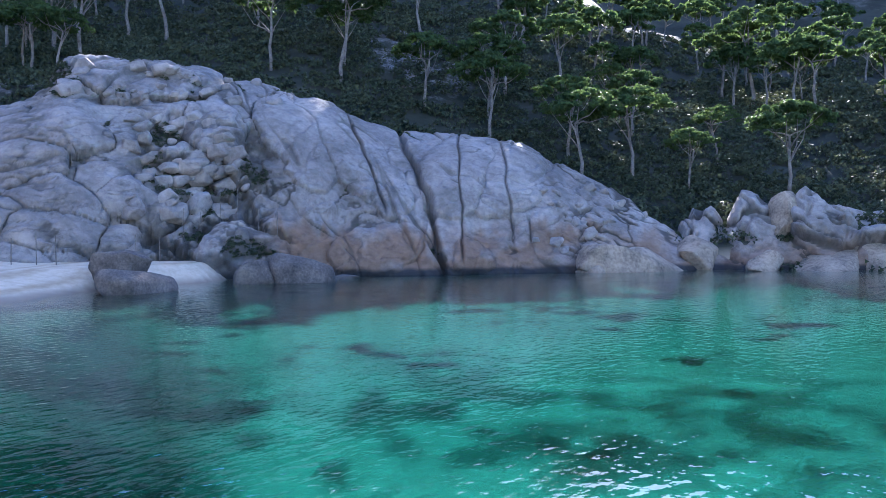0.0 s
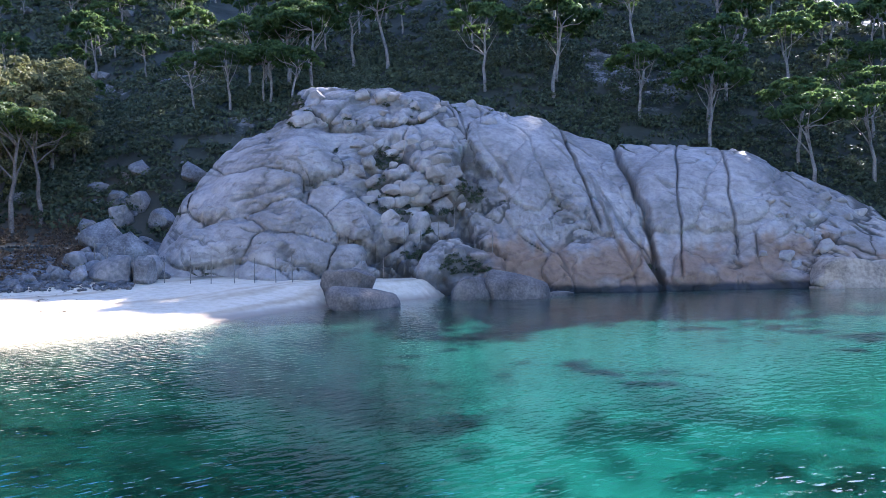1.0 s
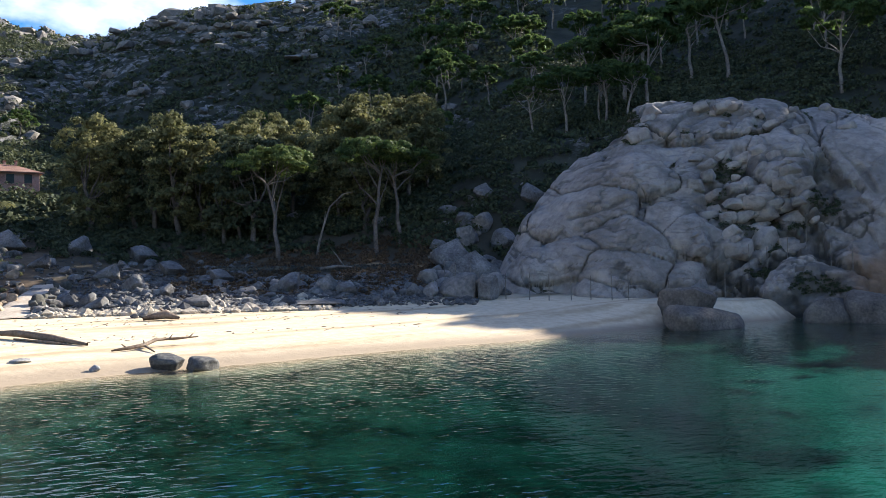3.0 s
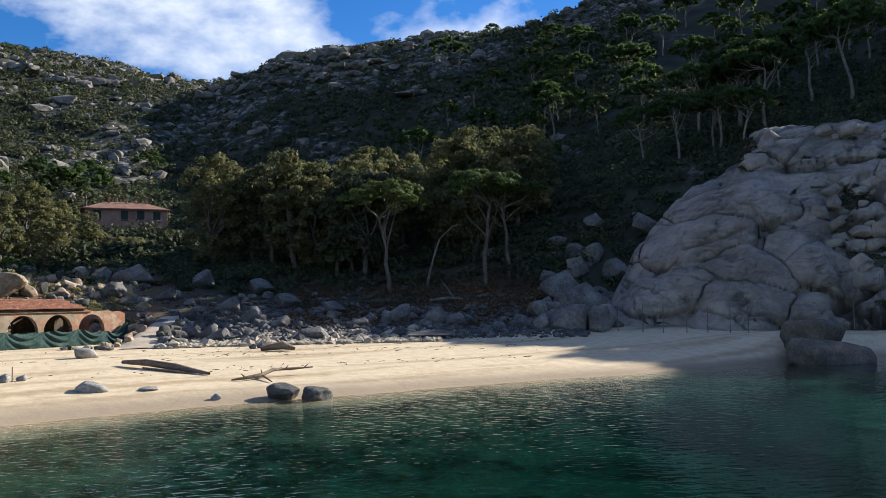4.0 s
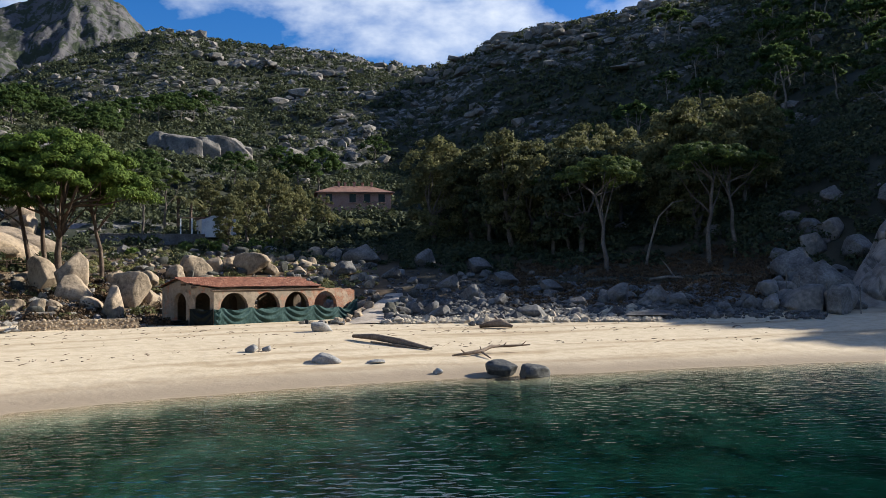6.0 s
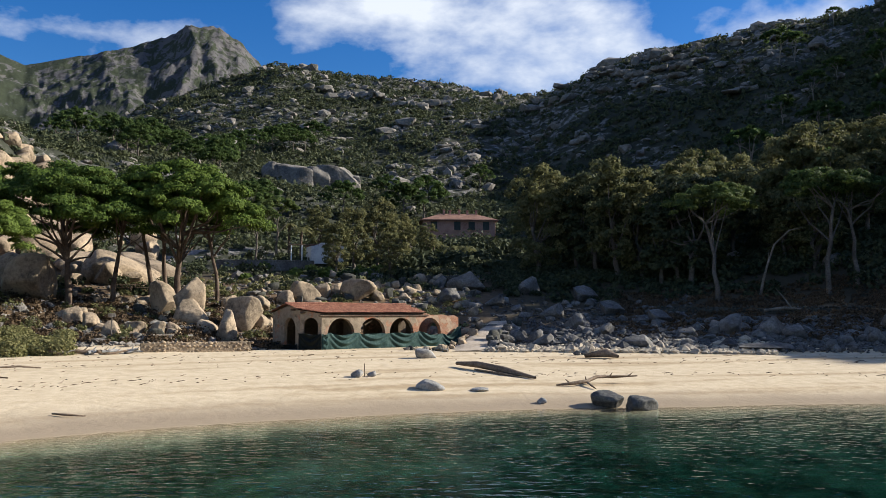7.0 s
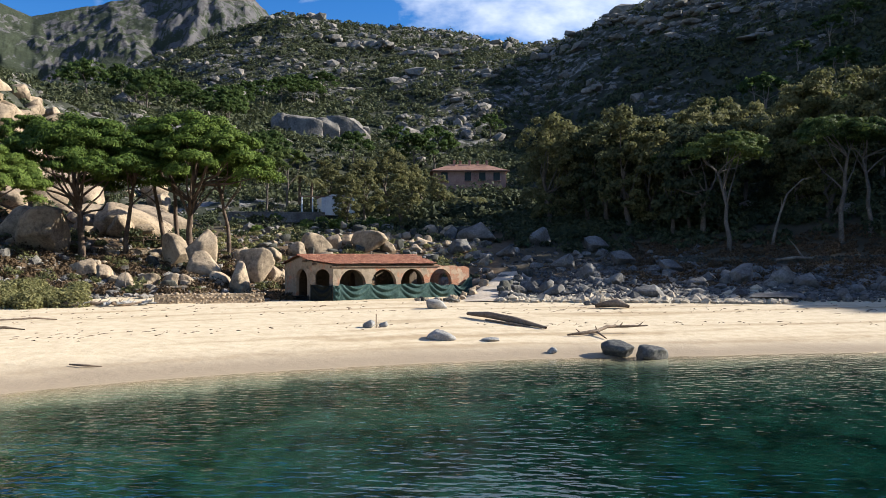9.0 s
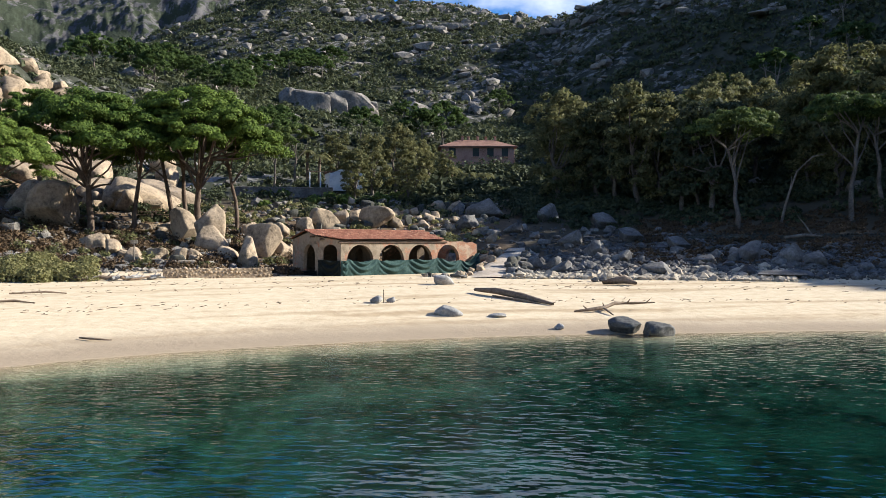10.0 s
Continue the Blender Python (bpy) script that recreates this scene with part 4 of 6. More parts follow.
def off_bank(x, y, a, rr, rng):
    return off_rock(x, y, a, rr, rng) & ~((a > -83) & (a < -62) & (rr < 101) & (rng.uniform(size=len(x)) < 0.8))


def off_beach(x, y, a, rr, rng):
    return ((a < -72) | (a > -39)) & (rng.uniform(size=len(x)) < 0.8) & ((a < -36) | (rr > 100)) & ~((a > -79) & (a < -64) & (rr < 68))


scrub("maquis", "low dark green scrub covering the far hillside", MAQUIS, 11, 25000, (-108, -30), (190, 500), (0.8, 2.5), 22, 0.43, off_rock)
scrub("hillside_scrub", "low green scrub and heather on the middle slopes", MAQUIS, 12, 7500, (-106, 40), (125, 205), (0.7, 1.8), 34, 0.27, off_rock)
scrub("slope_scrub", "low green scrub and heather on the near slopes", MAQUIS, 20, 3000, (-106, 40), (86, 132), (0.5, 1.4), 58, 0.185, off_bank)
scrub("wood_undergrowth", "dark undergrowth beneath the pines", MAQUIS, 13, 2700, (-40, 40), (86, 150), (0.8, 2.0), 62, 0.18)
scrub("beach_scrub", "grey-green shrubs and dry grass among the boulders", OLIVE, 14, 420, (-104, -36), (63, 92), (0.35, 0.95), 110, 0.1, off_beach)
scrub("villa_garden", "dark garden shrubs in front of the villa", MAQUIS, 18, 150, (-71, -61), (112, 143), (1.2, 2.7), 130, 0.34)
scrub("grove_undergrowth", "dark undergrowth beneath the holm oaks", MAQUIS, 24, 260, (-63, -37), (95, 118), (0.9, 2.2), 200, 0.16)
scrub("villa_hedge", "dark shrubs and fronds against the villa wall", MAQUIS, 25, 46, (-69.8, -61.6), (139, 144), (3.2, 4.4), 420, 0.26)
scrub("bright_scrub", "fresh bright green bushes above the boathouse", BRIGHT, 15, 16, (-80, -70), (98, 108), (0.8, 1.5), 220, 0.22)
scrub("shore_bush", "pale olive tamarisk bushes at the edge of the sand", TAMARISK, 16, 34, (-101, -90.5), (58.5, 64), (0.6, 1.2), 1100, 0.075)
scrub("dry_brush", "dry brown brush and roots on the earthy bank", DRY, 26, 520, (-99, -77.5), (62, 82), (0.25, 0.7), 90, 0.09)
scrub("bank_grass", "dry ochre grass and low herbs on the bank", TAMARISK, 27, 300, (-84, -64), (76, 104), (0.25, 0.6), 80, 0.09)
scrub("terrace_herbs", "dry leaves and low herbs on the terraces under the trees", DRY, 28, 900, (-55, -36), (64, 92), (0.2, 0.6), 60, 0.08)
scrub("reed_tuft", "green reeds growing behind the boathouse", OLIVE, 17, 14, (-68.7, -66.2), (75.5, 77.5), (1.1, 1.6), 420, 0.12)


def build_ledge_plants():
    rng = np.random.default_rng(19)
    c = LEDGES[rng.integers(0, len(LEDGES), 1500)]
    s = rng.uniform(0.1, 0.34, len(c))
    v, f = cards(c, np.stack([s, s, s * 0.8], -1), len(c) * 34, 0.07, rng, 0.2, 0.5)
    tagged(part("ledge_plants", mesh_from("ledge_plants", v, f, MAQUIS, False), None), "dull green plants rooted in cracks of the granite", "shrubs", kind="stuff")


build_ledge_plants()

# ---- boulders ----


def boulder_mesh(seed, mat, cuts=15, level=4, soft=0.05, low=0.44, high=0.74, wear=0.3, boxy=False):
    """A rounded granite block: a ball cut by soft planes and worn by noise. boxy: cut along three joints at right angles first."""
    rng = np.random.default_rng(seed)
    bm = bmesh.new()
    bmesh.ops.create_icosphere(bm, subdivisions=level, radius=1)
    p = np.array([v.co[:] for v in bm.verts])
    for k in range(cuts):
        n = rng.normal(size=3)
        if boxy and k < 6:
            n = n * 0.13
            n[k // 2] = 1 - 2 * (k % 2)
        n /= np.linalg.norm(n)
        d = p @ n - rng.uniform(low, high)
        p = p - np.outer(np.where(d > 0, d * (1 - soft), 0), n)
    p /= np.abs(p).max(0)
    for v, q in zip(bm.verts, p):
        k = Vector(q)
        off = Vector((seed * 1.7, 0, 0))
        seam = max(0.0, 0.07 - abs(noise.noise(k * 1.5 + off))) / 0.07
        v.co = k * (1 + 0.09 * noise.noise(k * 1.3 + off) + 0.06 * noise.noise(k * 3.5 - off) + 0.035 * noise.noise(k * 9) - 0.05 * seam)
    bmesh.ops.smooth_vert(bm, verts=bm.verts, factor=wear, use_axis_x=True, use_axis_y=True, use_axis_z=True)
    for f in bm.faces:
        f.smooth = True
    me = bpy.data.meshes.new("boulder")
    bm.to_mesh(me)
    bm.free()
    me.materials.append(mat)
    return me


BLOCKS = {"warm": [boulder_mesh(300 + k, STONE, 14, 4, 0.06, 0.48, 0.76, 0.4) for k in range(6)], "grey": [boulder_mesh(320 + k, STONE_GREY) for k in range(6)], "wet": [boulder_mesh(340 + k, STONE_WET, 11, 4, 0.08, 0.54, 0.83, 0.3) for k in range(3)]}
BLOCKS["far"] = [boulder_mesh(330 + k, STONE, 22, 3, 0.03, 0.38, 0.66, 0.15) for k in range(6)]
BLOCKS["stone"] = [boulder_mesh(350 + k, STONE_GREY, 20, 3, 0.04, 0.4, 0.68, 0.15) for k in range(6)]
BLOCKS["tide"] = [boulder_mesh(345 + k, STONE_TIDE, 11, 4, 0.15) for k in range(4)]
BLOCKS["slab"] = [boulder_mesh(390 + k, CRAG, 14, 4, 0.03, 0.5, 0.68, 0.15, True) for k in range(4)]
BLOCKS["pale"] = [boulder_mesh(355 + k, STONE_PALE, 14, 3, 0.2) for k in range(6)]
BLOCKS["rubble"] = [boulder_mesh(370 + k, (STONE, STONE_DARK, CRAG)[k % 3], 14, 3, 0.03, 0.45, 0.7, 0.1, True) for k in range(6)]
SMALL = [boulder_mesh(360 + k, STONE_GREY, 8, 1) for k in range(5)]


BLOCKS["crag"] = [boulder_mesh(380 + k, CRAG, 15, 3, 0.03, 0.48, 0.7, 0.1, True) for k in range(8)]


def boulder(kind, k, p, size, turn, label, group="", name="boulder", tilt=0.0):
    """size: width, depth and height over the ground; a quarter is sunk."""
    ob = part(name, BLOCKS[kind][k % len(BLOCKS[kind])], None)
    sx, sy, sz = size
    ob.matrix_basis = Matrix.Translation((p[0], p[1], p[2] + 0.36 * sz)) @ pose(0, 0, 0, tilt, tilt * 0.6, turn) @ Matrix.Diagonal((sx * 0.58, sy * 0.58, sz * 0.68, 1))
    return tagged(ob, label, "boulder", group)


def crag(p, size, turn, label, seed, count=6):
    """An outcrop of jointed granite blocks standing close together."""
    rng = np.random.default_rng(seed)
    root = tagged(empty("granite_outcrop", Matrix.Translation(p) @ pose(0, 0, 0, 0, 0, turn)), label, "outcrop", "outcrops on the hillside")
    for k in range(count):
        q = (k + 0.5) / count - 0.5
        s = rng.uniform(0.8, 1.5) * size[0] / count * 0.85
        ob = part("block", BLOCKS["crag"][int(rng.integers(8))], None, root)
        ob.matrix_basis = Matrix.Translation((q * size[0], rng.uniform(-0.3, 0.3) * size[1], size[2] * rng.uniform(0.05, 0.3) * (1.3 - 2 * abs(q)))) @ pose(0, 0, 0, rng.uniform(-12, 12), rng.uniform(-12, 12), rng.uniform(0, 360)) @ Matrix.Diagonal((s, s * rng.uniform(0.8, 1.2), min(size[2] * rng.uniform(0.3, 0.55), s * 0.62), 1))


PALE, GREYB = "large pale rounded granite boulder", "grey granite boulder among the scree"
for az, r, w, h, k, turn in ((-85.0, 76, 2.9, 2.9, 0, 20), (-83.35, 71, 2.9, 2.0, 1, 70), (-83.5, 72.5, 2.3, 3.6, 2, 120), (-79.9, 70.5, 2.6, 2.8, 3, 40), (-80.9, 66.5, 2.1, 2.4, 4, 200),
                             (-82.2, 68, 1.9, 1.1, 5, 10), (-75.9, 82, 2.8, 2.0, 0, 90), (-77.2, 80, 2.0, 1.6, 1, 30), (-74.9, 84, 1.9, 1.4, 2, 75), (-72.3, 84, 3.5, 2.0, 3, 0), (-73.6, 86, 1.8, 1.2, 4, 140),
                             (-71.0, 84, 1.6, 1.2, 5, 30), (-92.4, 80, 5.0, 3.8, 0, 160), (-88.1, 64.8, 1.5, 1.2, 1, 60), (-90.6, 70, 1.9, 1.3, 2, 100), (-86.6, 66, 1.3, 1.0, 3, 50), (-85.3, 65.6, 1.2, 1.1, 4, 80),
                             (-84.3, 66.6, 1.3, 0.9, 5, 20), (-89.4, 68, 1.6, 1.2, 0, 0), (-78.6, 72, 1.8, 1.2, 1, 130), (-78.9, 78, 2.4, 1.5, 5, 95), (-80.9, 79, 2.0, 1.2, 2, 15)):
    boulder("warm", k, spot(az, r), (w, w * 0.85, h), turn, PALE + " on the slope above the beach", "boulders above the beach", tilt=8)
rng = np.random.default_rng(59)
for n in range(60):
    az, r = rng.uniform(-99, -77), rng.uniform(61.5, 84)
    w = 0.35 + rng.gamma(2, 0.3)
    if az > -78.6 and r < 67:
        continue
    boulder("far" if n % 2 else "rubble", n, spot(az, r), (w, w * rng.uniform(0.7, 1.1), w * rng.uniform(0.45, 0.75)), rng.uniform(0, 360), "rough granite stone on the earthy bank", "stones on the bank", "bank_stone", 10)
for n in range(230):
    az, r = rng.uniform(-79.5, -64), rng.uniform(73, 102)
    w = 0.4 + rng.gamma(2, 0.22)
    boulder("rubble", n, spot(az, r), (w, w * rng.uniform(0.6, 1.1), w * rng.uniform(0.45, 0.85)), rng.uniform(0, 360), "rough brown granite stone on the bank behind the boathouse", "stones on the bank", "bank_stone", 14)
for n in range(34):
    az, r = rng.uniform(-69.6, -63.4), rng.uniform(58.2, 62.5)
    if r > 59.8 + (az + 69.6) * 1.2 or az > -66.0:
        continue
    w = rng.uniform(0.18, 0.5)
    boulder("rubble", n, spot(az, r), (w, w * rng.uniform(0.6, 1.1), w * rng.uniform(0.3, 0.7)), rng.uniform(0, 360), "broken stone lying before the boathouse", "rubble before the boathouse", "rubble_stone", 14)
# the bare sunlit slope behind the pines
rng = np.random.default_rng(23)
for az, r, w, h in ((-87.4, 92, 6.0, 3.4), (-86.0, 101, 6.5, 3.6), (-89.6, 98, 5.0, 3.0), (-97.5, 124, 9, 4.5), (-94.8, 112, 6, 3.5), (-98.5, 104, 7, 4), (-93.0, 104, 5, 4), (-91.4, 112, 6, 4), (-95.5, 96, 5, 3), (-97.8, 88, 4.5, 3)):
    boulder("warm", int(rng.integers(6)), spot(az, r, 0.5), (w * 1.3, w * 1.25, h * 0.75), -az + rng.uniform(-20, 20), "huge sunlit slab of bare granite on the hillside", "granite slabs on the slope", "granite_slab", 24)
n = 0
while n < 60:
    az, r = rng.uniform(-100, -86), rng.uniform(84, 150)
    w = rng.uniform(1.2, 4.0)
    boulder("far", n, spot(az, r), (w, w * rng.uniform(0.7, 1.1), w * rng.uniform(0.5, 0.85)), rng.uniform(0, 360), PALE + " on the open hillside", "boulders on the open hillside", tilt=12)
    n += 1
for n in range(46):
    az, r = rng.uniform(-100, -91.5), rng.uniform(98, 146)
    w = rng.uniform(1.4, 4.2)
    boulder("far" if n % 3 else "warm", n, spot(az, r, 0.2 * w), (w * 1.2, w, w * rng.uniform(0.6, 0.9)), -az + rng.uniform(-30, 30), PALE + " on the open hillside", "boulders on the open hillside", tilt=16)
n = 0
while n < 95:
    az, r = rng.uniform(-100, -30), math.sqrt(rng.uniform(150 ** 2, 450 ** 2))
    p = place(az, r)
    if rock_field(np.array([p.x]), np.array([p.y]), np.array([r]))[0] < 0.35 and rng.uniform() < 0.8:
        continue
    w = rng.uniform(2, 7) * (0.7 + r / 600)
    crag(spot(az, r, 0.1 * w), (w * 1.3, w * rng.uniform(0.7, 1.2), w * rng.uniform(0.28, 0.45)), rng.uniform(0, 360), "weathered granite outcrop in the scrub", 500 + n, int(rng.integers(3, 7)))
    n += 1
for az, r, w, h, k in ((-77.9, 226, 6.5, 5.5, 0), (-76.6, 224, 7.5, 7.0, 3), (-75.2, 225, 7.0, 6.5, 2), (-73.7, 226, 8.5, 6.5, 1), (-72.9, 228, 4.5, 5.0, 3), (-76.0, 222, 3.0, 3.0, 1), (-74.5, 221, 3.4, 2.6, 0)):
    boulder("slab", k, spot(az, r, 0.6), (w * 1.25, w * 0.9, h * 1.05), -az + 5 * k - 6, "big bare granite slab on the wooded slope", "outcrops on the hillside", "granite_slab", 3)
for az, r, w, h in ((-71.2, 385, 9, 9), (-72.6, 392, 14, 7), (-75.4, 398, 12, 7), (-73.9, 388, 11, 6), (-69.0, 380, 12, 5), (-67.2, 385, 14, 5)):
    crag(spot(az, r, 0.5), (w * 1.5, w * 0.7, h * 1.3), -az + rng.uniform(-15, 15), "big bare granite outcrop high on the hillside", int(w * 100 - az * 7), 7)
for n in range(18):
    az, r, w = rng.uniform(-63, -44), rng.uniform(285, 400), rng.uniform(6, 13)
    crag(spot(az, r, 0.3), (w * 1.6, w, w * 0.3), -az + rng.uniform(-20, 20), "broad bare granite ledge below the ridge", 700 + n, 6)
# scree behind the beach
for az, r, w, h, k in ((-60.8, 92, 3.5, 2.1, 0), (-64.9, 93, 4.6, 2.0, 1), (-53.6, 60.6, 2.6, 1.1, 2), (-56.9, 88, 3.0, 1.6, 3), (-63.3, 72, 2.4, 1.1, 4), (-59.5, 64, 1.9, 1.0, 5), (-47.6, 66.5, 2.7, 1.6, 0), (-45.3, 65.2, 2.0, 1.4, 1),
                       (-43.9, 64.5, 1.9, 1.3, 2), (-52.1, 72, 2.2, 1.1, 3), (-57.5, 70, 2.0, 1.2, 4), (-58.9, 76, 2.4, 1.4, 5), (-55.6, 66, 1.7, 1.0, 0), (-61.5, 68, 1.6, 0.9, 1), (-50.4, 65, 1.9, 0.9, 2), (-55.2, 77, 2.6, 1.2, 3),
                       (-66.2, 84, 2.8, 1.3, 4), (-62.8, 82, 2.2, 1.2, 5), (-38.0, 62.5, 1.4, 1.2, 0), (-39.4, 63, 1.2, 0.9, 1), (-41.0, 62.6, 1.2, 0.8, 2)):
    boulder("grey", k, spot(az, r), (w, w * 0.8, h), k * 57 + az, GREYB, "boulders in the scree")
boulder("grey", 3, spot(-45.2, 60.2), (3.8, 1.6, 0.45), 60, "long flat granite slab lying at the top of the sand", name="flat_stone")
rng = np.random.default_rng(29)
n = 0
while n < 70:
    az, r = rng.uniform(-63, -36), rng.uniform(60, 84)
    if r > 72 and az > -52:
        continue
    w = rng.uniform(0.5, 1.2)
    boulder("stone", n, spot(az, r), (w, w * rng.uniform(0.7, 1.1), w * rng.uniform(0.45, 0.75)), rng.uniform(0, 360), GREYB, "boulders in the scree", tilt=10)
    n += 1
# foot of the dome
for az, r, w, h, k, kind in ((-35.0, 69, 3.9, 2.9, 0, "grey"), (-34.3, 62, 1.8, 1.8, 3, "grey"), (-36.6, 76, 4.4, 2.8, 1, "grey"), (-33.4, 65, 1.6, 0.9, 5, "grey"), (-33.0, 88, 3.4, 2.2, 4, "grey"), (-37.6, 86, 2.6, 1.6, 2, "grey"),
                             (-31.2, 96, 3.6, 2.0, 5, "grey"), (-34.4, 98, 2.8, 1.8, 1, "grey"), (-35.8, 94, 3.0, 1.6, 2, "grey")):
    boulder(kind, k, spot(az, r), (w, w * 0.85, h), k * 71 + 20, "grey granite boulder leaning by the foot of the dome", "boulders beside the dome", tilt=8)
rng = np.random.default_rng(89)
BLOCKS["side"] = [boulder_mesh(420 + k, CRAG, 15, 3, 0.06, 0.46, 0.74, 0.3, k % 2 == 0) for k in range(5)]
for n in range(46):
    az, r, w = rng.uniform(-38.5, -31.5), rng.uniform(63, 100), 0.6 + rng.gamma(2, 0.5)
    if r < 70 and az > -34:
        continue
    boulder("side", n, spot(az, r, 0.1 * w), (w, w * rng.uniform(0.7, 1.0), w * rng.uniform(0.5, 0.9)), rng.uniform(0, 360), "rough granite boulder fallen beside the dome", "boulders beside the dome", tilt=12)
boulder("tide", 0, (*place(-20.4, 55.2)[:2], -0.25), (5.2, 3.4, 1.75), 65, "low dark boulder at the water's edge", "boulders at the water's edge")
boulder("tide", 1, (*place(-21.0, 57.6)[:2], 0.25), (3.6, 3.2, 3.0), 30, "rounded grey boulder half in the sand", "boulders at the water's edge")
boulder("tide", 2, (*place(-12.4, 61.6)[:2], -0.4), (3.9, 3.0, 2.1), 80, "dark tidal rock rising from the shallows", "boulders at the water's edge")
boulder("tide", 0, (*place(-9.6, 62.2)[:2], -0.4), (4.3, 3.0, 2.5), 10, "dark tidal rock rising from the shallows", "boulders at the water's edge")
boulder("tide", 1, (*place(-6.8, 65.5)[:2], -0.3), (3.0, 2.0, 0.8), 50, "dark tidal rock rising from the shallows", "boulders at the water's edge")
for az, r, w, h, k, turn, tilt in ((11.6, 76.6, 6.0, 4.6, 0, 10, 0), (14.0, 79.3, 6.0, 4.0, 1, 40, 10), (17.0, 84.0, 5.0, 5.0, 2, 80, 6), (20.9, 83.5, 4.5, 3.6, 5, 60, -12),
                                   (24.8, 87.0, 8.5, 3.0, 2, 75, -10), (27.6, 90.0, 6.5, 4.0, 4, 140, -8), (10.2, 76.0, 3.4, 2.2, 3, 60, 0), (22.6, 90, 4.5, 6.0, 1, 20, 10)):
    p = place(az, r)
    boulder("warm", k, (p.x, p.y, max(land_z(p.x, p.y), -0.8)), (w * 1.1, w * 0.8, h * 0.72), turn, "angular cracked granite block on the shore", "shore rocks under the wood", "shore_rock", tilt)
# on the beach
boulder("wet", 1, spot(-55.55, 36.6), (1.4, 1.1, 0.66), 30, "dark wet boulder at the water's edge", "boulders at the water's edge")
boulder("wet", 2, spot(-53.5, 36.2), (1.35, 1.1, 0.68), 100, "dark wet boulder at the water's edge", "boulders at the water's edge")
boulder("pale", 3, spot(-67.5, 39.9), (1.6, 1.0, 0.45), 15, "pale grey stone half buried in sand", "stones on the beach", "beach_stone")
boulder("pale", 4, spot(-64.0, 39.4), (0.9, 0.6, 0.22), 40, "pale grey stone half buried in sand", "stones on the beach", "beach_stone")
boulder("pale", 5, spot(-59.95, 36.6), (0.5, 0.4, 0.25), 0, "pale grey stone half buried in sand", "stones on the beach", "beach_stone")
boulder("pale", 1, spot(-67.8, 53.8), (1.4, 0.9, 0.6), 80, "pale grey stone half buried in sand", "stones on the beach", "beach_stone")
boulder("pale", 0, spot(-72.3, 44.0), (0.75, 0.5, 0.4), 20, "pale grey stone half buried in sand", "stones on the beach", "beach_stone")
boulder("pale", 2, spot(-71.3, 44.3), (0.5, 0.35, 0.28), 60, "pale grey stone half buried in sand", "stones on the beach", "beach_stone")


def build_ledge_blocks():
    """Broken granite blocks lodged on the dome: found by looking from the bay at a bearing and a rise."""
    rng = np.random.default_rng(83)
    kinds = [boulder_mesh(410 + k, CLIFF, 16, 3, 0.05, 0.46, 0.72, 0.2, k % 2 == 0) for k in range(6)]
    for n in range(120):
        if n < 62:
            az, up, w = rng.uniform(-20.6, -13.0), rng.uniform(0.2, 7.0), rng.uniform(0.6, 1.9)
            up = up + 0.25 * (-13 - az) * 0.3
        elif n < 96:
            az, up, w = rng.uniform(-24.6, -10.5), rng.uniform(8.2, 10.2), rng.uniform(0.5, 1.6)
        else:
            az, up, w = rng.uniform(6, 14), rng.uniform(-1.5, 3.5), rng.uniform(0.5, 1.3)
        hit, nrm, _, _ = DOME.ray_cast(Vector((0, 0, EYE)), place(az, 1.0, math.tan(radians(up))).normalized())
        if not hit:
            continue
        ob = part("ledge_block", kinds[n % 6], None)
        ob.matrix_basis = Matrix.Translation(hit) @ pose(0, 0, 0, rng.uniform(-25, 25), rng.uniform(-35, 5), -az + rng.uniform(-40, 40)) @ Matrix.Diagonal((w * 0.7, w * 0.55, w * rng.uniform(0.35, 0.6), 1))
        tagged(ob, "broken granite block lodged in a cleft of the outcrop", "boulder", "blocks on the outcrop")


build_ledge_blocks()


def build_scree(name, label, mat, seed, count, arc, near, far, spread):
    """Small stones, too many to count."""
    rng = np.random.default_rng(seed)
    tmpl = []
    for k in range(5):
        bm = bmesh.new()
        bmesh.ops.create_icosphere(bm, subdivisions=1, radius=1)
        v = np.array([q.co[:] for q in bm.verts]) * rng.uniform(0.65, 1.2, (12, 1))
        tmpl.append((v, np.array([[q.index for q in f.verts] for f in bm.faces])))
        bm.free()
    vs, fs, base = [], [], 0
    for k in range(count):
        az = rng.uniform(*arc)
        r = near + rng.gamma(1.6, spread)
        if r > far or (r > 74 and az > -50):
            continue
        p = place(az, r)
        s = 0.07 + rng.gamma(1.3, 0.085)
        v, f = tmpl[k % 5]
        q = rng.uniform(0, 6.28)
        m = np.array([[math.cos(q), -math.sin(q), 0], [math.sin(q), math.cos(q), 0], [0, 0, rng.uniform(0.5, 0.8)]])
        vs.append((v * s * rng.uniform(0.7, 1.2, 3)) @ m.T + np.array([p.x, p.y, land_z(p.x, p.y) + 0.05]))
        fs.append(f + base)
        base += len(v)
    tagged(part(name, mesh_from(name, np.concatenate(vs), np.concatenate(fs), mat, False), None), label, "stones", kind="stuff")


build_scree("scree", "loose grey stones of a dry stream bed", STONE_BED, 31, 6300, (-63.3, -35), 59.3, 92, 6.0)
build_scree("beach_shingle", "small pale stones washed up along the top of the sand", SHINGLE, 34, 3200, (-63.5, -45), 58.0, 64.0, 1.2)
build_scree("bank_rubble", "loose brown stones on the earthy bank", CRAG, 33, 2600, (-98, -64), 72, 104, 7.0)
build_scree("bank_pebbles", "loose brown stones below the pines", CRAG, 35, 1400, (-99, -79), 61, 76, 4.0)


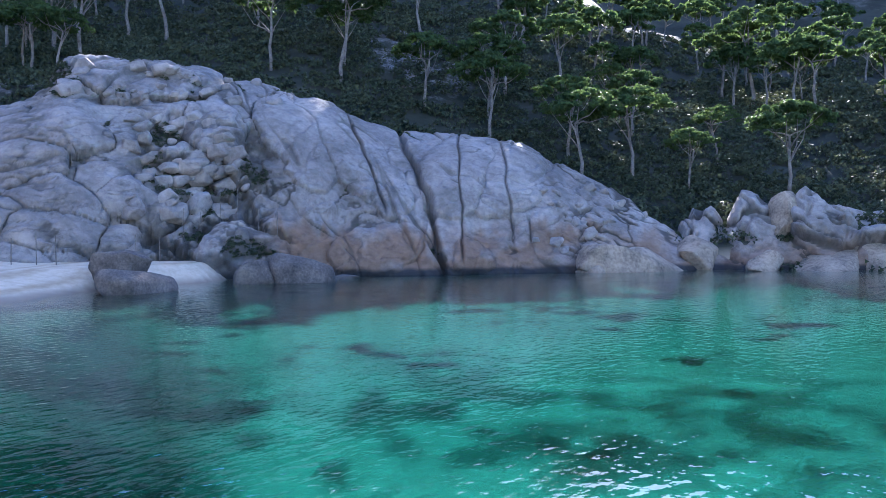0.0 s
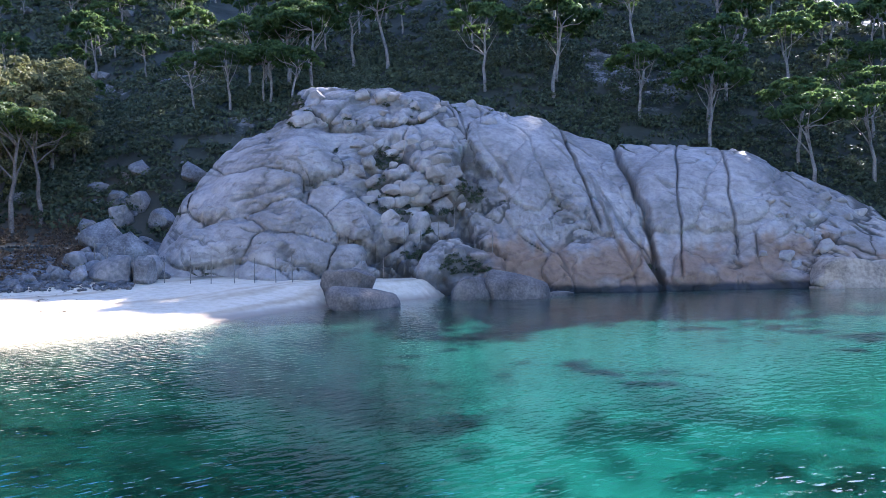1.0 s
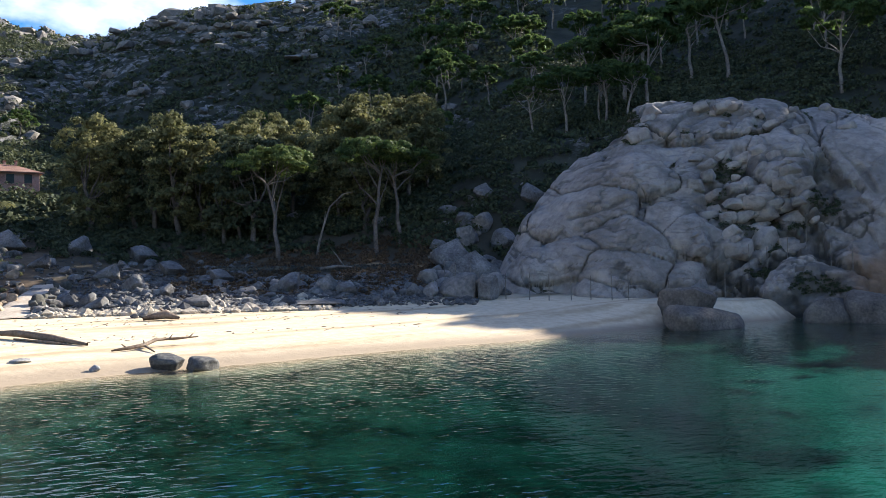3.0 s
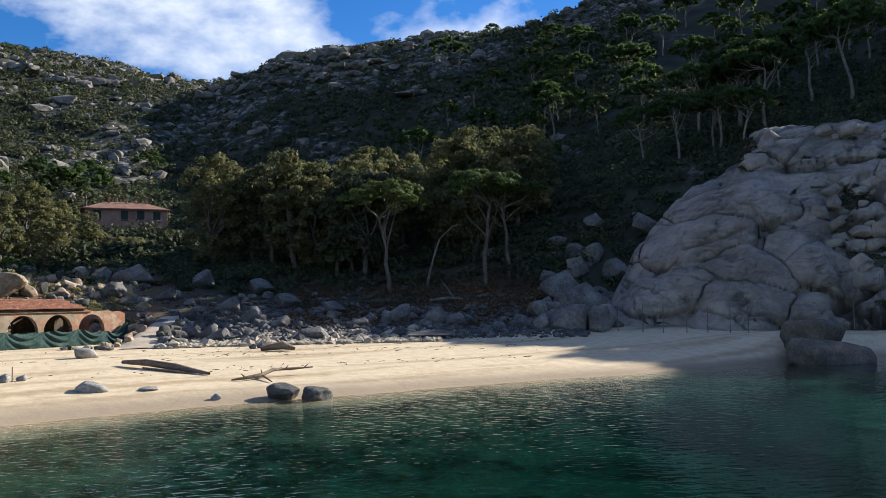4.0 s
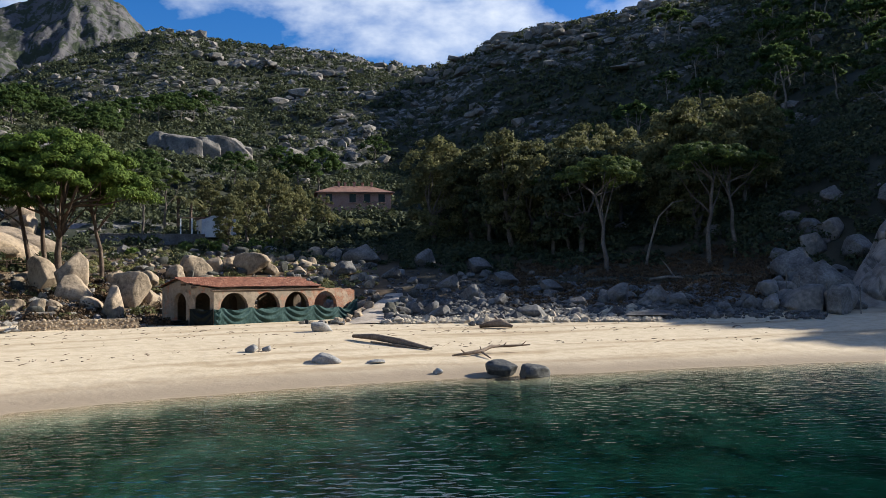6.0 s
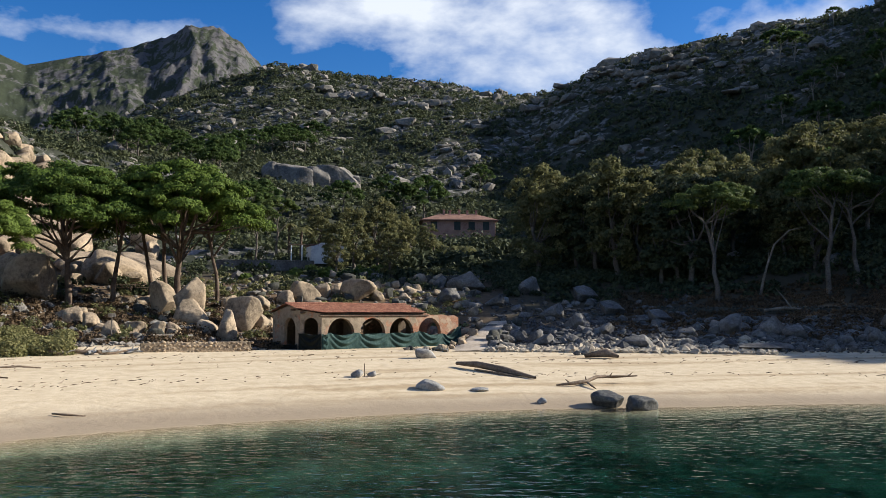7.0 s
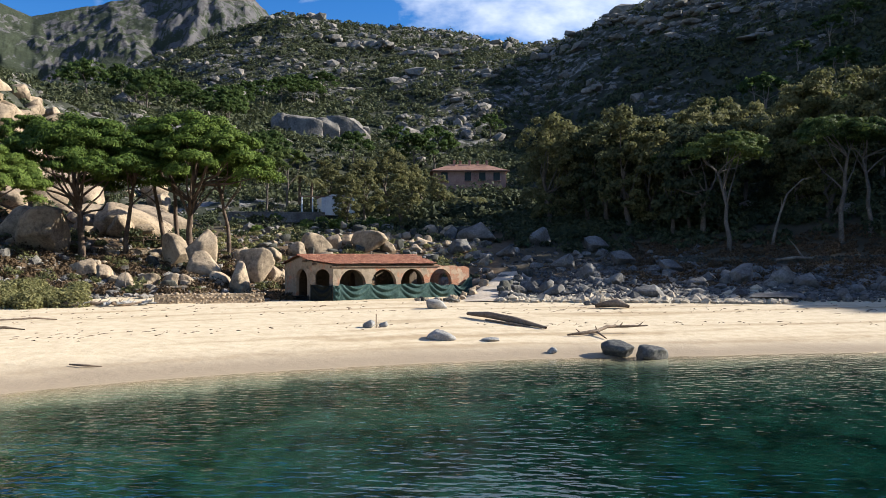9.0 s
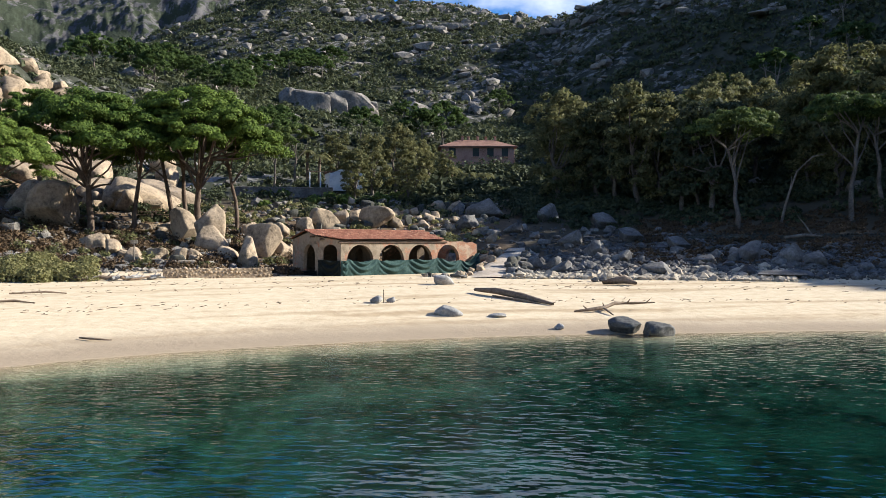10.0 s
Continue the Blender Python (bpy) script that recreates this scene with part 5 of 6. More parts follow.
def build_hillside_stones():
    rng = np.random.default_rng(71)
    tmpl = [(np.array([v.co[:] for v in m.vertices]), np.array([p.vertices[:] for p in m.polygons])) for m in SMALL]
    n = 6500
    az, r = rng.uniform(-106, -30, n), np.sqrt(rng.uniform(95 ** 2, 470 ** 2, n))
    x, y = r * np.sin(np.radians(az)), r * np.cos(np.radians(az))
    keep = rng.uniform(size=n) < 0.15 + 0.85 * rock_field(x, y, r)
    x, y, r = x[keep], y[keep], r[keep]
    z = land(x, y)[0]
    vs, fs, base = [], [], 0
    for k in range(len(x)):
        s = rng.gamma(2.2, 0.34) * (0.6 + r[k] / 300)
        v, f = tmpl[k % 5]
        q = rng.uniform(0, 6.28)
        m = np.array([[math.cos(q), -math.sin(q), 0], [math.sin(q), math.cos(q), 0], [0, 0, rng.uniform(0.5, 0.9)]])
        vs.append((v * s * rng.uniform(0.7, 1.3, 3)) @ m.T + np.array([x[k], y[k], z[k] + 0.1 * s]))
        fs.append(f + base)
        base += len(v)
    tagged(part("hillside_stones", mesh_from("hillside_stones", np.concatenate(vs), np.concatenate(fs), CRAG, False), None), "rough granite stones strewn over the hillside", "stones", kind="stuff")


build_hillside_stones()

# ---- driftwood and litter ----


def stick(name, paths, mat, label, parent=None):
    vs, fs = [], []
    for pts, radii in paths:
        v, f = tube(pts, radii, 8, len(vs))
        n = len(vs)
        vs += v
        fs += f
    me = mesh_from(name, [tuple(p) for p in vs], fs, mat)
    return tagged(part(name, me, None, parent), label, "driftwood")


def ground_line(stops, lift):
    return [spot(a, r) + Vector((0, 0, h + lift)) for a, r, h in stops]


stick("driftwood_log", [(ground_line([(-65.6, 48.9, 0.12), (-64.2, 47.4, 0.22), (-62.4, 45.8, 0.12), (-60.3, 43.7, 0.0)], 0.08), [0.10, 0.19, 0.2, 0.07]),
                        (ground_line([(-64.4, 47.0, 0.05), (-62.4, 45.0, 0.05), (-61.2, 44.2, 0.0)], 0.02), [0.05, 0.07, 0.03])], DRIFT, "long weathered driftwood log lying on sand")
stick("driftwood_branch", [(ground_line([(-58.9, 41.3, 0.02), (-57.8, 41.5, 0.1), (-56.9, 41.9, 0.16), (-56.2, 42.6, 0.3), (-55.0, 42.9, 0.28), (-53.6, 43.3, 0.3)], 0.05), [0.04, 0.09, 0.1, 0.09, 0.07, 0.03]),
                           (ground_line([(-58.0, 41.5, 0.1), (-58.3, 41.4, 0.3)], 0.05), [0.05, 0.015]), (ground_line([(-56.9, 41.9, 0.16), (-57.0, 41.8, 0.42)], 0.05), [0.05, 0.015]),
                           (ground_line([(-55.4, 42.8, 0.3), (-55.2, 42.7, 0.5)], 0.05), [0.04, 0.012]), (ground_line([(-54.2, 43.1, 0.28), (-53.9, 43.0, 0.5)], 0.05), [0.04, 0.012]),
                           (ground_line([(-56.9, 41.9, 0.14), (-56.3, 40.6, 0.02)], 0.04), [0.06, 0.03])], DRIFT, "forked bare driftwood branch lying on sand")
stick("driftwood_stick", [(ground_line([(-91.3, 34.1, 0.03), (-90.5, 33.6, 0.06), (-89.4, 33.6, 0.0)], 0.03), [0.03, 0.05, 0.02])], DRIFT, "small dark driftwood stick on sand")
stick("driftwood_stick", [(ground_line([(-96.5, 46.6, 0.05), (-94.9, 46.5, 0.08), (-93.8, 46.0, 0.0)], 0.03), [0.05, 0.07, 0.03])], DRIFT, "small dark driftwood stick on sand")
stick("driftwood_stick", [(ground_line([(-95.2, 50.6, 0.05), (-93.2, 50.4, 0.12), (-92.0, 50.3, 0.02)], 0.03), [0.04, 0.06, 0.03])], DRIFT, "small dark driftwood stick on sand")
stick("driftwood_stump", [(ground_line([(-57.0, 54.2, 0.1), (-55.6, 54.5, 0.3), (-54.8, 54.0, 0.1)], 0.05), [0.12, 0.3, 0.1]), (ground_line([(-55.6, 54.5, 0.3), (-56.0, 54.4, 0.7)], 0.05), [0.1, 0.03])], DRIFT, "bleached driftwood stump at the top of the beach")
stick("measuring_stake", [(ground_line([(-71.85, 44.0, 0.0), (-71.85, 44.0, 0.75)], -0.05), [0.03, 0.025])], DRIFT, "thin wooden stake standing in sand")
stick("fallen_tree", [(ground_line([(-45.6, 75.5, 0.3), (-44.4, 75.8, 0.4), (-43.4, 76.0, 0.2)], 0.1), [0.12, 0.14, 0.06]), (ground_line([(-44.0, 75.9, 0.3), (-44.5, 75.8, 1.4), (-44.9, 75.7, 2.1)], 0.1), [0.09, 0.06, 0.02])], BARK_PALE, "dead fallen tree with bare forked limbs")
stick("dead_tree", [([spot(-45.8, 87), spot(-45.6, 87) + Vector((0, 0, 1.6)), spot(-45.3, 87) + Vector((0, 0, 3.2)), spot(-44.9, 87) + Vector((0, 0, 5.0)), spot(-44.0, 87) + Vector((0, 0, 6.3)), spot(-43.2, 87) + Vector((0, 0, 6.4))], [0.16, 0.13, 0.11, 0.09, 0.06, 0.02]),
                    ([spot(-45.3, 87) + Vector((0, 0, 3.2)), spot(-45.2, 87) + Vector((0, 0, 4.6))], [0.07, 0.02])], BARK_PALE, "bare dead tree with a crooked pale trunk")


def build_litter():
    rng = np.random.default_rng(37)
    vs, fs, base = [], [], 0
    for k in range(520):
        az = rng.uniform(-100, -38)
        r = shore(az) + (59 - shore(az)) * rng.choice([rng.normal(0.45, 0.03), rng.normal(0.75, 0.05), rng.normal(0.93, 0.06)])
        p = spot(float(az), float(r)) + Vector((0, 0, 0.015))
        ln, q = rng.gamma(2, 0.05), rng.uniform(0, 3.14)
        d = Vector((math.cos(q), math.sin(q), rng.uniform(-0.1, 0.25))) * ln
        v, f = tube([p - d, p + Vector((0, 0, 0.01)), p + d], [0.008, 0.018, 0.005], 4, base)
        vs += [tuple(x) for x in v]
        fs += f
        base += len(v)
    tagged(part("beach_litter", mesh_from("beach_litter", vs, fs, DRIFT, False), None), "scattered twigs and dry weed on the sand", "litter", kind="stuff")


build_litter()

# ---- boathouse ----


def plaster_material(name, tones, amount, brick=(0.33, 0.14, 0.075)):
    """Old plaster that has fallen off in patches and shows the bricks."""
    m, add, put = material(name)
    co = add("ShaderNodeTexCoord").outputs["Object"]
    big = add("ShaderNodeTexNoise", Vector=co, Scale=0.9, Detail=6.0, Roughness=0.62)
    fin = add("ShaderNodeTexNoise", Vector=co, Scale=9.0, Detail=5.0, Roughness=0.6)
    base = add("ShaderNodeMixRGB", Fac=big, Color1=tones[0], Color2=tones[1])
    base = add("ShaderNodeMixRGB", blend_type="MULTIPLY", Fac=0.5, Color1=base, Color2=fin)
    stones = add("ShaderNodeTexVoronoi", Vector=co, Scale=4.2, feature="F1")
    tone = add("ShaderNodeMapRange", Value=stones.outputs["Color"])
    put(tone.inputs["To Min"], 0.55), put(tone.inputs["To Max"], 1.25)
    worn = add("ShaderNodeMixRGB", blend_type="MULTIPLY", Fac=1.0, Color1=base, Color2=tone)
    bare = add("ShaderNodeTexNoise", Vector=co, Scale=1.6, Detail=6.0, Roughness=0.7)
    br2 = add("ShaderNodeValToRGB", Fac=bare)
    br2.color_ramp.elements[0].position, br2.color_ramp.elements[1].position = 0.44, 0.54
    base = add("ShaderNodeMixRGB", Fac=br2, Color1=base, Color2=worn)
    turn = add("ShaderNodeMapping", Vector=co, Rotation=(radians(90), 0, 0))
    br = add("ShaderNodeTexBrick", Vector=turn, Color1=brick, Color2=(brick[0] * 0.7, brick[1] * 0.75, brick[2] * 0.8), Mortar=(0.34, 0.28, 0.21), Scale=1.0)
    put(br.inputs["Brick Width"], 0.26), put(br.inputs["Row Height"], 0.075), put(br.inputs["Mortar Size"], 0.008)
    mask = add("ShaderNodeTexNoise", Vector=co, Scale=0.75, Detail=7.0, Roughness=0.66)
    mr = add("ShaderNodeValToRGB", Fac=mask)
    mr.color_ramp.elements[0].position, mr.color_ramp.elements[1].position = amount, amount + 0.06
    c = add("ShaderNodeMixRGB", Fac=mr, Color1=base, Color2=br)
    bp = add("ShaderNodeBump", Strength=0.5, Distance=0.02, Height=fin.outputs["Fac"])
    sh = add("ShaderNodeBsdfPrincipled", Roughness=0.95, Normal=bp)
    put(sh.inputs["Base Color"], c), put(sh.inputs["Specular IOR Level"], 0.1)
    add("ShaderNodeOutputMaterial", Surface=sh)
    return m


WALL = plaster_material("boathouse_plaster", ((0.2, 0.15, 0.1), (0.46, 0.375, 0.275)), 0.52)
# same plaster for the inside, with the shade behind the arches put into its tones
INNER = plaster_material("shaded_inner_plaster", ((0.1, 0.075, 0.05), (0.22, 0.165, 0.11)), 0.58)
BRICKY = plaster_material("boathouse_brick", ((0.4, 0.27, 0.17), (0.55, 0.42, 0.3)), 0.42)
TILE = mottled("terracotta_tile", [(0.06, 0.035, 0.026), (0.2, 0.075, 0.045), (0.34, 0.2, 0.13)], 3.2, 0.9, 0.4, 4)
NET = mottled("green_netting", [(0.009, 0.024, 0.022), (0.022, 0.05, 0.044), (0.055, 0.095, 0.084)], 1.2, 0.8, 0.2, 6)
NET_DARK = mottled("dark_netting", [(0.003, 0.005, 0.004), (0.006, 0.009, 0.008), (0.012, 0.016, 0.014)], 1.2, 0.9, 0.2, 6)
EARTH = mottled("dark_earth_floor", [(0.08, 0.06, 0.045), (0.16, 0.12, 0.09), (0.22, 0.17, 0.12)], 1.0, 0.95, 0.4, 6)


def arch_wall(length, height, thick, holes, top=None):
    """An upright wall along x with round-headed openings (centre, width, springing): a bmesh, its face at y = 0."""
    xs = {0.0, length}
    for c, w, sp in holes:
        xs |= {c - w / 2 + w * (1 - math.cos(math.pi * k / 14)) / 2 for k in range(15)}
    if top:
        xs |= {x for x, _ in top if 0 < x < length}
    xs = sorted(xs)

    def head(x):
        return height if not top else float(np.interp(x, [q[0] for q in top], [q[1] for q in top]))

    def sill(x, side):
        for c, w, sp in holes:
            if abs(x + side * 1e-5 - c) < w / 2:
                return sp + math.sqrt(max(0, (w / 2) ** 2 - (x - c) ** 2))
        return 0.0

    bm = bmesh.new()

    def quad(a, b, c, d):
        bm.faces.new([bm.verts.new(p) for p in (a, b, c, d)])

    for x0, x1 in zip(xs, xs[1:]):
        z0, z1, h0, h1 = sill(x0, 1), sill(x1, -1), head(x0), head(x1)
        quad((x0, 0, z0), (x1, 0, z1), (x1, 0, h1), (x0, 0, h0))
        quad((x1, thick, z1), (x0, thick, z0), (x0, thick, h0), (x1, thick, h1))
        quad((x0, 0, h0), (x1, 0, h1), (x1, thick, h1), (x0, thick, h0))
        quad((x0, thick, z0), (x1, thick, z1), (x1, 0, z1), (x0, 0, z0))
    for c, w, sp in holes:
        for x, s in ((c - w / 2, 1), (c + w / 2, -1)):
            quad((x, 0, 0), (x, thick, 0), (x, thick, sp), (x, 0, sp))
    for x in (0, length):
        quad((x, 0, 0), (x, 0, head(x)), (x, thick, head(x)), (x, thick, 0))
    bmesh.ops.remove_doubles(bm, verts=bm.verts, dist=1e-4)
    bmesh.ops.recalc_face_normals(bm, faces=bm.faces)
    return bm


def tile_slope(length, run, drop, x0, y0, z0, pitch=0.2, course=0.38):
    """Rows of barrel tiles from the ridge down a slope; each course steps over the next."""
    nx = int(length / pitch) * 6
    ny = int(math.hypot(run, drop) / course)
    vs, fs = [], []
    rng = np.random.default_rng(41)
    for j in range(ny):
        for e in (0, 1):
            q = (j + e) / ny
            lift = 0.02 if e else 0.055
            for i in range(nx + 1):
                x = length * i / nx
                wob = 0.012 * math.sin(x * 1.7 + j) + 0.01 * math.sin(x * 5.1 + 2 * j)
                vs.append((x0 + x, y0 + run * q, z0 - drop * q + 0.055 - lift + wob + 0.05 * abs(math.sin(math.pi * x / pitch)) * (0.85 + 0.15 * e)))
        b = j * 2 * (nx + 1)
        fs += [(b + i, b + i + 1, b + nx + 2 + i, b + nx + 1 + i) for i in range(nx)]
        if j:
            fs += [(b - nx - 1 + i, b - nx + i, b + i + 1, b + i) for i in range(nx)]
    return mesh_from("tiles", vs, fs, TILE)


def build_boathouse():
    root = tagged(empty("boathouse", pose(-59.33, 16.17, 1.3, 0, 0, 106.75)), "low derelict boathouse with brick arches and a red tiled roof", "boathouse")
    H0 = 2.7
    front = arch_wall(8.72, H0, 0.35, [(1.7, 2.33, 1.15), (4.54, 2.33, 1.15), (7.3, 2.33, 1.15)])
    part("front_wall", front, WALL, root)
    ruin = part("ruined_wall", arch_wall(4.44, H0, 0.35, [(1.4, 2.3, 1.15)], [(0, 2.68), (1.0, 2.66), (1.6, 2.52), (2.9, 2.56), (3.3, 2.44), (4.0, 2.5), (4.44, 2.3)]), BRICKY, root, "broken brick end of the front wall")
    ruin.matrix_basis = pose(8.72, 0, 0)
    cant = part("canted_wall", arch_wall(1.6, H0, 0.3, [(0.8, 1.05, 1.82)], [(0, 2.93), (1.6, 2.68)]), WALL, root)
    cant.matrix_basis = pose(-1.13, 1.13, 0, 0, 0, -45)
    end = part("gable_wall", arch_wall(3.98, H0, 0.3, [(2.5, 1.7, 1.5)], [(0, 2.72), (2.41, 3.28), (3.98, 2.93)]), WALL, root)
    end.matrix_basis = pose(-1.13, 5.11, 0, 0, 0, -90)
    far = part("gable_wall", arch_wall(4.75, 2.3, 0.3, [(2.1, 1.4, 1.2)]), BRICKY, root, "end wall of bare red brick")
    far.matrix_basis = pose(12.86, 5.11, 0, 0, 0, -90)
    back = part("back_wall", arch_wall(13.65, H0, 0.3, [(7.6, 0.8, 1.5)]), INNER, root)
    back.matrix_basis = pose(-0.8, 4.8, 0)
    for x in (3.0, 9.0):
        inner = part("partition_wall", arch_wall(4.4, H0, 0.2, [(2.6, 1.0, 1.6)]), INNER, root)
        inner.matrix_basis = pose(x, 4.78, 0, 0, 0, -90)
    bm = bmesh.new()
    bmesh.ops.create_cube(bm, size=1, matrix=Matrix.Translation((6.5, 2.6, -0.22)) @ Matrix.Diagonal((13.0, 4.9, 0.55, 1)))
    part("floor_slab", bm, EARTH, root)
    for nm, run, y0 in (("front_roof", -3.0, 2.7), ("back_roof", 2.75, 2.7)):
        me = tile_slope(11.2, run, 0.7, -1.45, y0, 3.38)
        for q in me.vertices:
            q.co.x = max(q.co.x, -q.co.y - 0.35)
            q.co.x = min(q.co.x, 9.75 + 0.22 * math.sin(q.co.y * 7) + 0.1 * math.sin(q.co.y * 23))
        part(nm, me, None, root)
    bm = bmesh.new()
    for k in (-1, 1):
        w = 2.85 if k < 0 else 2.5
        row = [(-1.3, 2.7, 3.31), (9.5, 2.7, 3.31), (9.5, 2.7 + k * w, 3.31 - 0.24 * w)] + ([(0.0, 2.7 + k * w, 3.31 - 0.24 * w), (-1.3, 1.1, 2.93)] if k < 0 else [(-1.3, 2.7 + k * w, 3.31 - 0.24 * w)])
        bm.faces.new([bm.verts.new(q) for q in row])
    bmesh.ops.solidify(bm, geom=bm.faces[:], thickness=0.06)
    part("roof_lining", bm, BARK, root)
    v, f = tube([(-1.47, 2.7, 3.4), (3, 2.7, 3.42), (7, 2.7, 3.39), (9.75, 2.7, 3.41)], [0.09] * 4, 8)
    part("ridge_tiles", mesh_from("ridge_tiles", [tuple(p) for p in v], f, TILE), None, root)
    for y in (-0.05, 0.9, 1.8):
        x0 = -1.5 if y > 1.1 else -y - 0.3
        v, f = tube([(x0, y, 3.36 - 0.233 * (2.7 - y)), (9.9, y, 3.36 - 0.233 * (2.7 - y))], [0.07, 0.07], 6)
        part("purlin", mesh_from("purlin", [(q.x, q.y, q.z - 0.22) for q in v], f, BARK), None, root)

    def net(nm, tops, height, rise, mat, label, m=None):
        xs, zs = np.linspace(tops[0], tops[-1], max(40, int(12 * (tops[-1] - tops[0])))), np.linspace(0, 1, 24)
        X, Zq = np.meshgrid(xs, zs, indexing="ij")
        k = np.clip(np.searchsorted(tops, X, side="right") - 1, 0, len(tops) - 2)
        lo, hi = np.array(tops)[k], np.array(tops)[k + 1]
        q = (X - lo) / (hi - lo)
        sag = 4 * q * (1 - q)
        topz = height - 0.1 * sag + rise * smooth(11.6, 13.1, X) - 0.22 * smooth(9.3, 11, X) + 0.04 * np.sin(X * 3) + 0.06 * fbm(X * 2, X * 0, 133, 3)
        fold = 0.13 * np.sin(15 * (Zq + 0.6 * sag) + X) * sag * (0.35 + 0.65 * Zq) + 0.015 * np.sin(X * 5 + 3 * Zq) + 0.05 * fbm(X * 1.2, Zq * 2, 131, 3)
        Y = -0.2 + fold - 0.12 * sag * np.sin(np.pi * Zq)
        ob = part(nm, mesh_from(nm, np.stack([X, Y, 0.0 + topz * Zq], -1).reshape(-1, 3), grid_faces(len(xs), 24), mat), None, root, label)
        if m:
            ob.matrix_basis = m

    # netting hung along the front and round the canted corner
    net("netting", (-0.1, 0.5, 3.12, 5.92, 8.72, 11.3, 13.3), 1.22, 0.6, NET, "sagging green netting")
    net("dark_netting", (-0.05, 1.6), 1.25, 0, NET_DARK, "black netting", pose(-1.13, 1.13, 0, 0, 0, -45))
    net("dark_netting", (-2.2, 0.8, 3.9), 0.5, 0, NET_DARK, "black netting", pose(-1.13, 5.11, 0, 0, 0, -90))


build_boathouse()

# ---- villa and white cottage ----
PINK = mottled("pink_plaster", [(0.22, 0.115, 0.09), (0.36, 0.21, 0.16), (0.43, 0.27, 0.21)], 0.5, 0.95, 0.2, 8)
WHITE = mottled("white_plaster", [(0.55, 0.55, 0.54), (0.75, 0.75, 0.73), (0.82, 0.82, 0.8)], 0.8, 0.9, 0.2, 8)
SHUTTER = mottled("dark_shutter", [(0.02, 0.03, 0.025), (0.035, 0.045, 0.04), (0.05, 0.06, 0.05)], 2, 0.6, 0.1, 6)
ROOF = mottled("brown_tile", [(0.12, 0.07, 0.05), (0.22, 0.12, 0.085), (0.3, 0.18, 0.13)], 0.9, 0.9, 0.4, 7)


def box(name, size, at, mat, parent, label="", bevel=0.02):
    bm = bmesh.new()
    bmesh.ops.create_cube(bm, size=1, matrix=Matrix.Translation(at) @ Matrix.Diagonal((*size, 1)))
    if bevel:
        bmesh.ops.bevel(bm, geom=bm.edges[:], offset=min(bevel, min(size) * 0.3), segments=1, affect="EDGES")
    return part(name, bm, mat, parent, label)


def build_villa():
    p = place(-65.4, 150)
    base = 15.0
    root = tagged(empty("villa", Matrix.Translation((p.x, p.y, base)) @ pose(0, 0, 0, 0, 0, 65.4 + 5)), "pink plastered villa with dark shutters among trees", "house")
    box("wall", (13.0, 8.0, 6.2), (0, 4.0, 2.6), PINK, root)
    bm = bmesh.new()
    e = [bm.verts.new(q) for q in ((-7.1, -0.6, 5.65), (7.1, -0.6, 5.65), (7.1, 8.6, 5.65), (-7.1, 8.6, 5.65))]
    r1, r2 = bm.verts.new((-3.2, 4.0, 7.25)), bm.verts.new((3.2, 4.0, 7.25))
    for f in ((e[0], e[1], r2, r1), (e[1], e[2], r2), (e[2], e[3], r1, r2), (e[3], e[0], r1), (e[3], e[2], e[1], e[0])):
        bm.faces.new(f)
    part("roof", bm, ROOF, root)
    box("eave_board", (14.2, 0.2, 0.22), (0, -0.52, 5.6), ROOF, root)
    for x in (-4.6, -0.4, 2.2, 4.8):
        w = box("window", (1.15, 0.12, 1.5), (x, -0.03, 4.6), SHUTTER, root)
        box("sill", (1.4, 0.3, 0.12), (x, -0.12, 3.78), PINK, w)
        box("lintel", (1.4, 0.16, 0.14), (x, -0.06, 5.42), PINK, w)
    for x, y in ((-2.6, 3.2), (-1.4, 4.2), (0.2, 3.4), (1.8, 4.3), (3.4, 3.6)):
        c = box("chimney", (0.36, 0.36, 1.2), (x, y, 7.2), PINK, root)
        box("chimney_cap", (0.52, 0.52, 0.14), (x, y, 7.85), ROOF, c)


def build_cottage():
    p = place(-75.5, 112)
    root = tagged(empty("white_cottage", Matrix.Translation((p.x, p.y, land_z(p.x, p.y) + 0.4)) @ pose(0, 0, 0, 0, 0, 75.5 + 10)), "small white cottage with a dark doorway behind shrubs", "cottage")
    part("front_wall", arch_wall(4.4, 2.9, 0.3, [(3.0, 0.9, 1.4)], [(0, 2.2), (1.6, 2.9), (4.4, 2.5)]), WHITE, root)
    box("side_wall", (0.3, 3.4, 2.4), (0.15, 2.0, 1.2), WHITE, root)
    box("side_wall", (0.3, 3.4, 2.4), (4.25, 2.0, 1.2), WHITE, root)
    box("back_wall", (4.4, 0.3, 2.4), (2.2, 3.8, 1.2), WHITE, root)
    box("roof", (4.7, 4.0, 0.16), (2.2, 2.0, 2.5), ROOF, root)
    for x in (-2.6, -1.2):
        box("pergola_post", (0.16, 0.16, 2.6), (x, 0.2, 1.1), WHITE, root)
    box("pergola_beam", (3.0, 0.14, 0.14), (-1.6, 0.2, 2.45), BARK, root)
    wall = tagged(empty("garden_wall", Matrix.Translation(spot(-78.5, 107, -0.2)) @ pose(0, 0, 0, 0, 0, 78.5)), "pale garden wall along a terrace on the slope", "wall")
    box("coping", (12, 0.5, 0.15), (0, 0, 0.8), STONE_GREY, wall)
    box("wall_face", (12, 0.4, 1.2), (0, 0, 0.15), STONE_GREY, wall)


build_villa()
build_cottage()

# ---- small things at the back of the beach ----


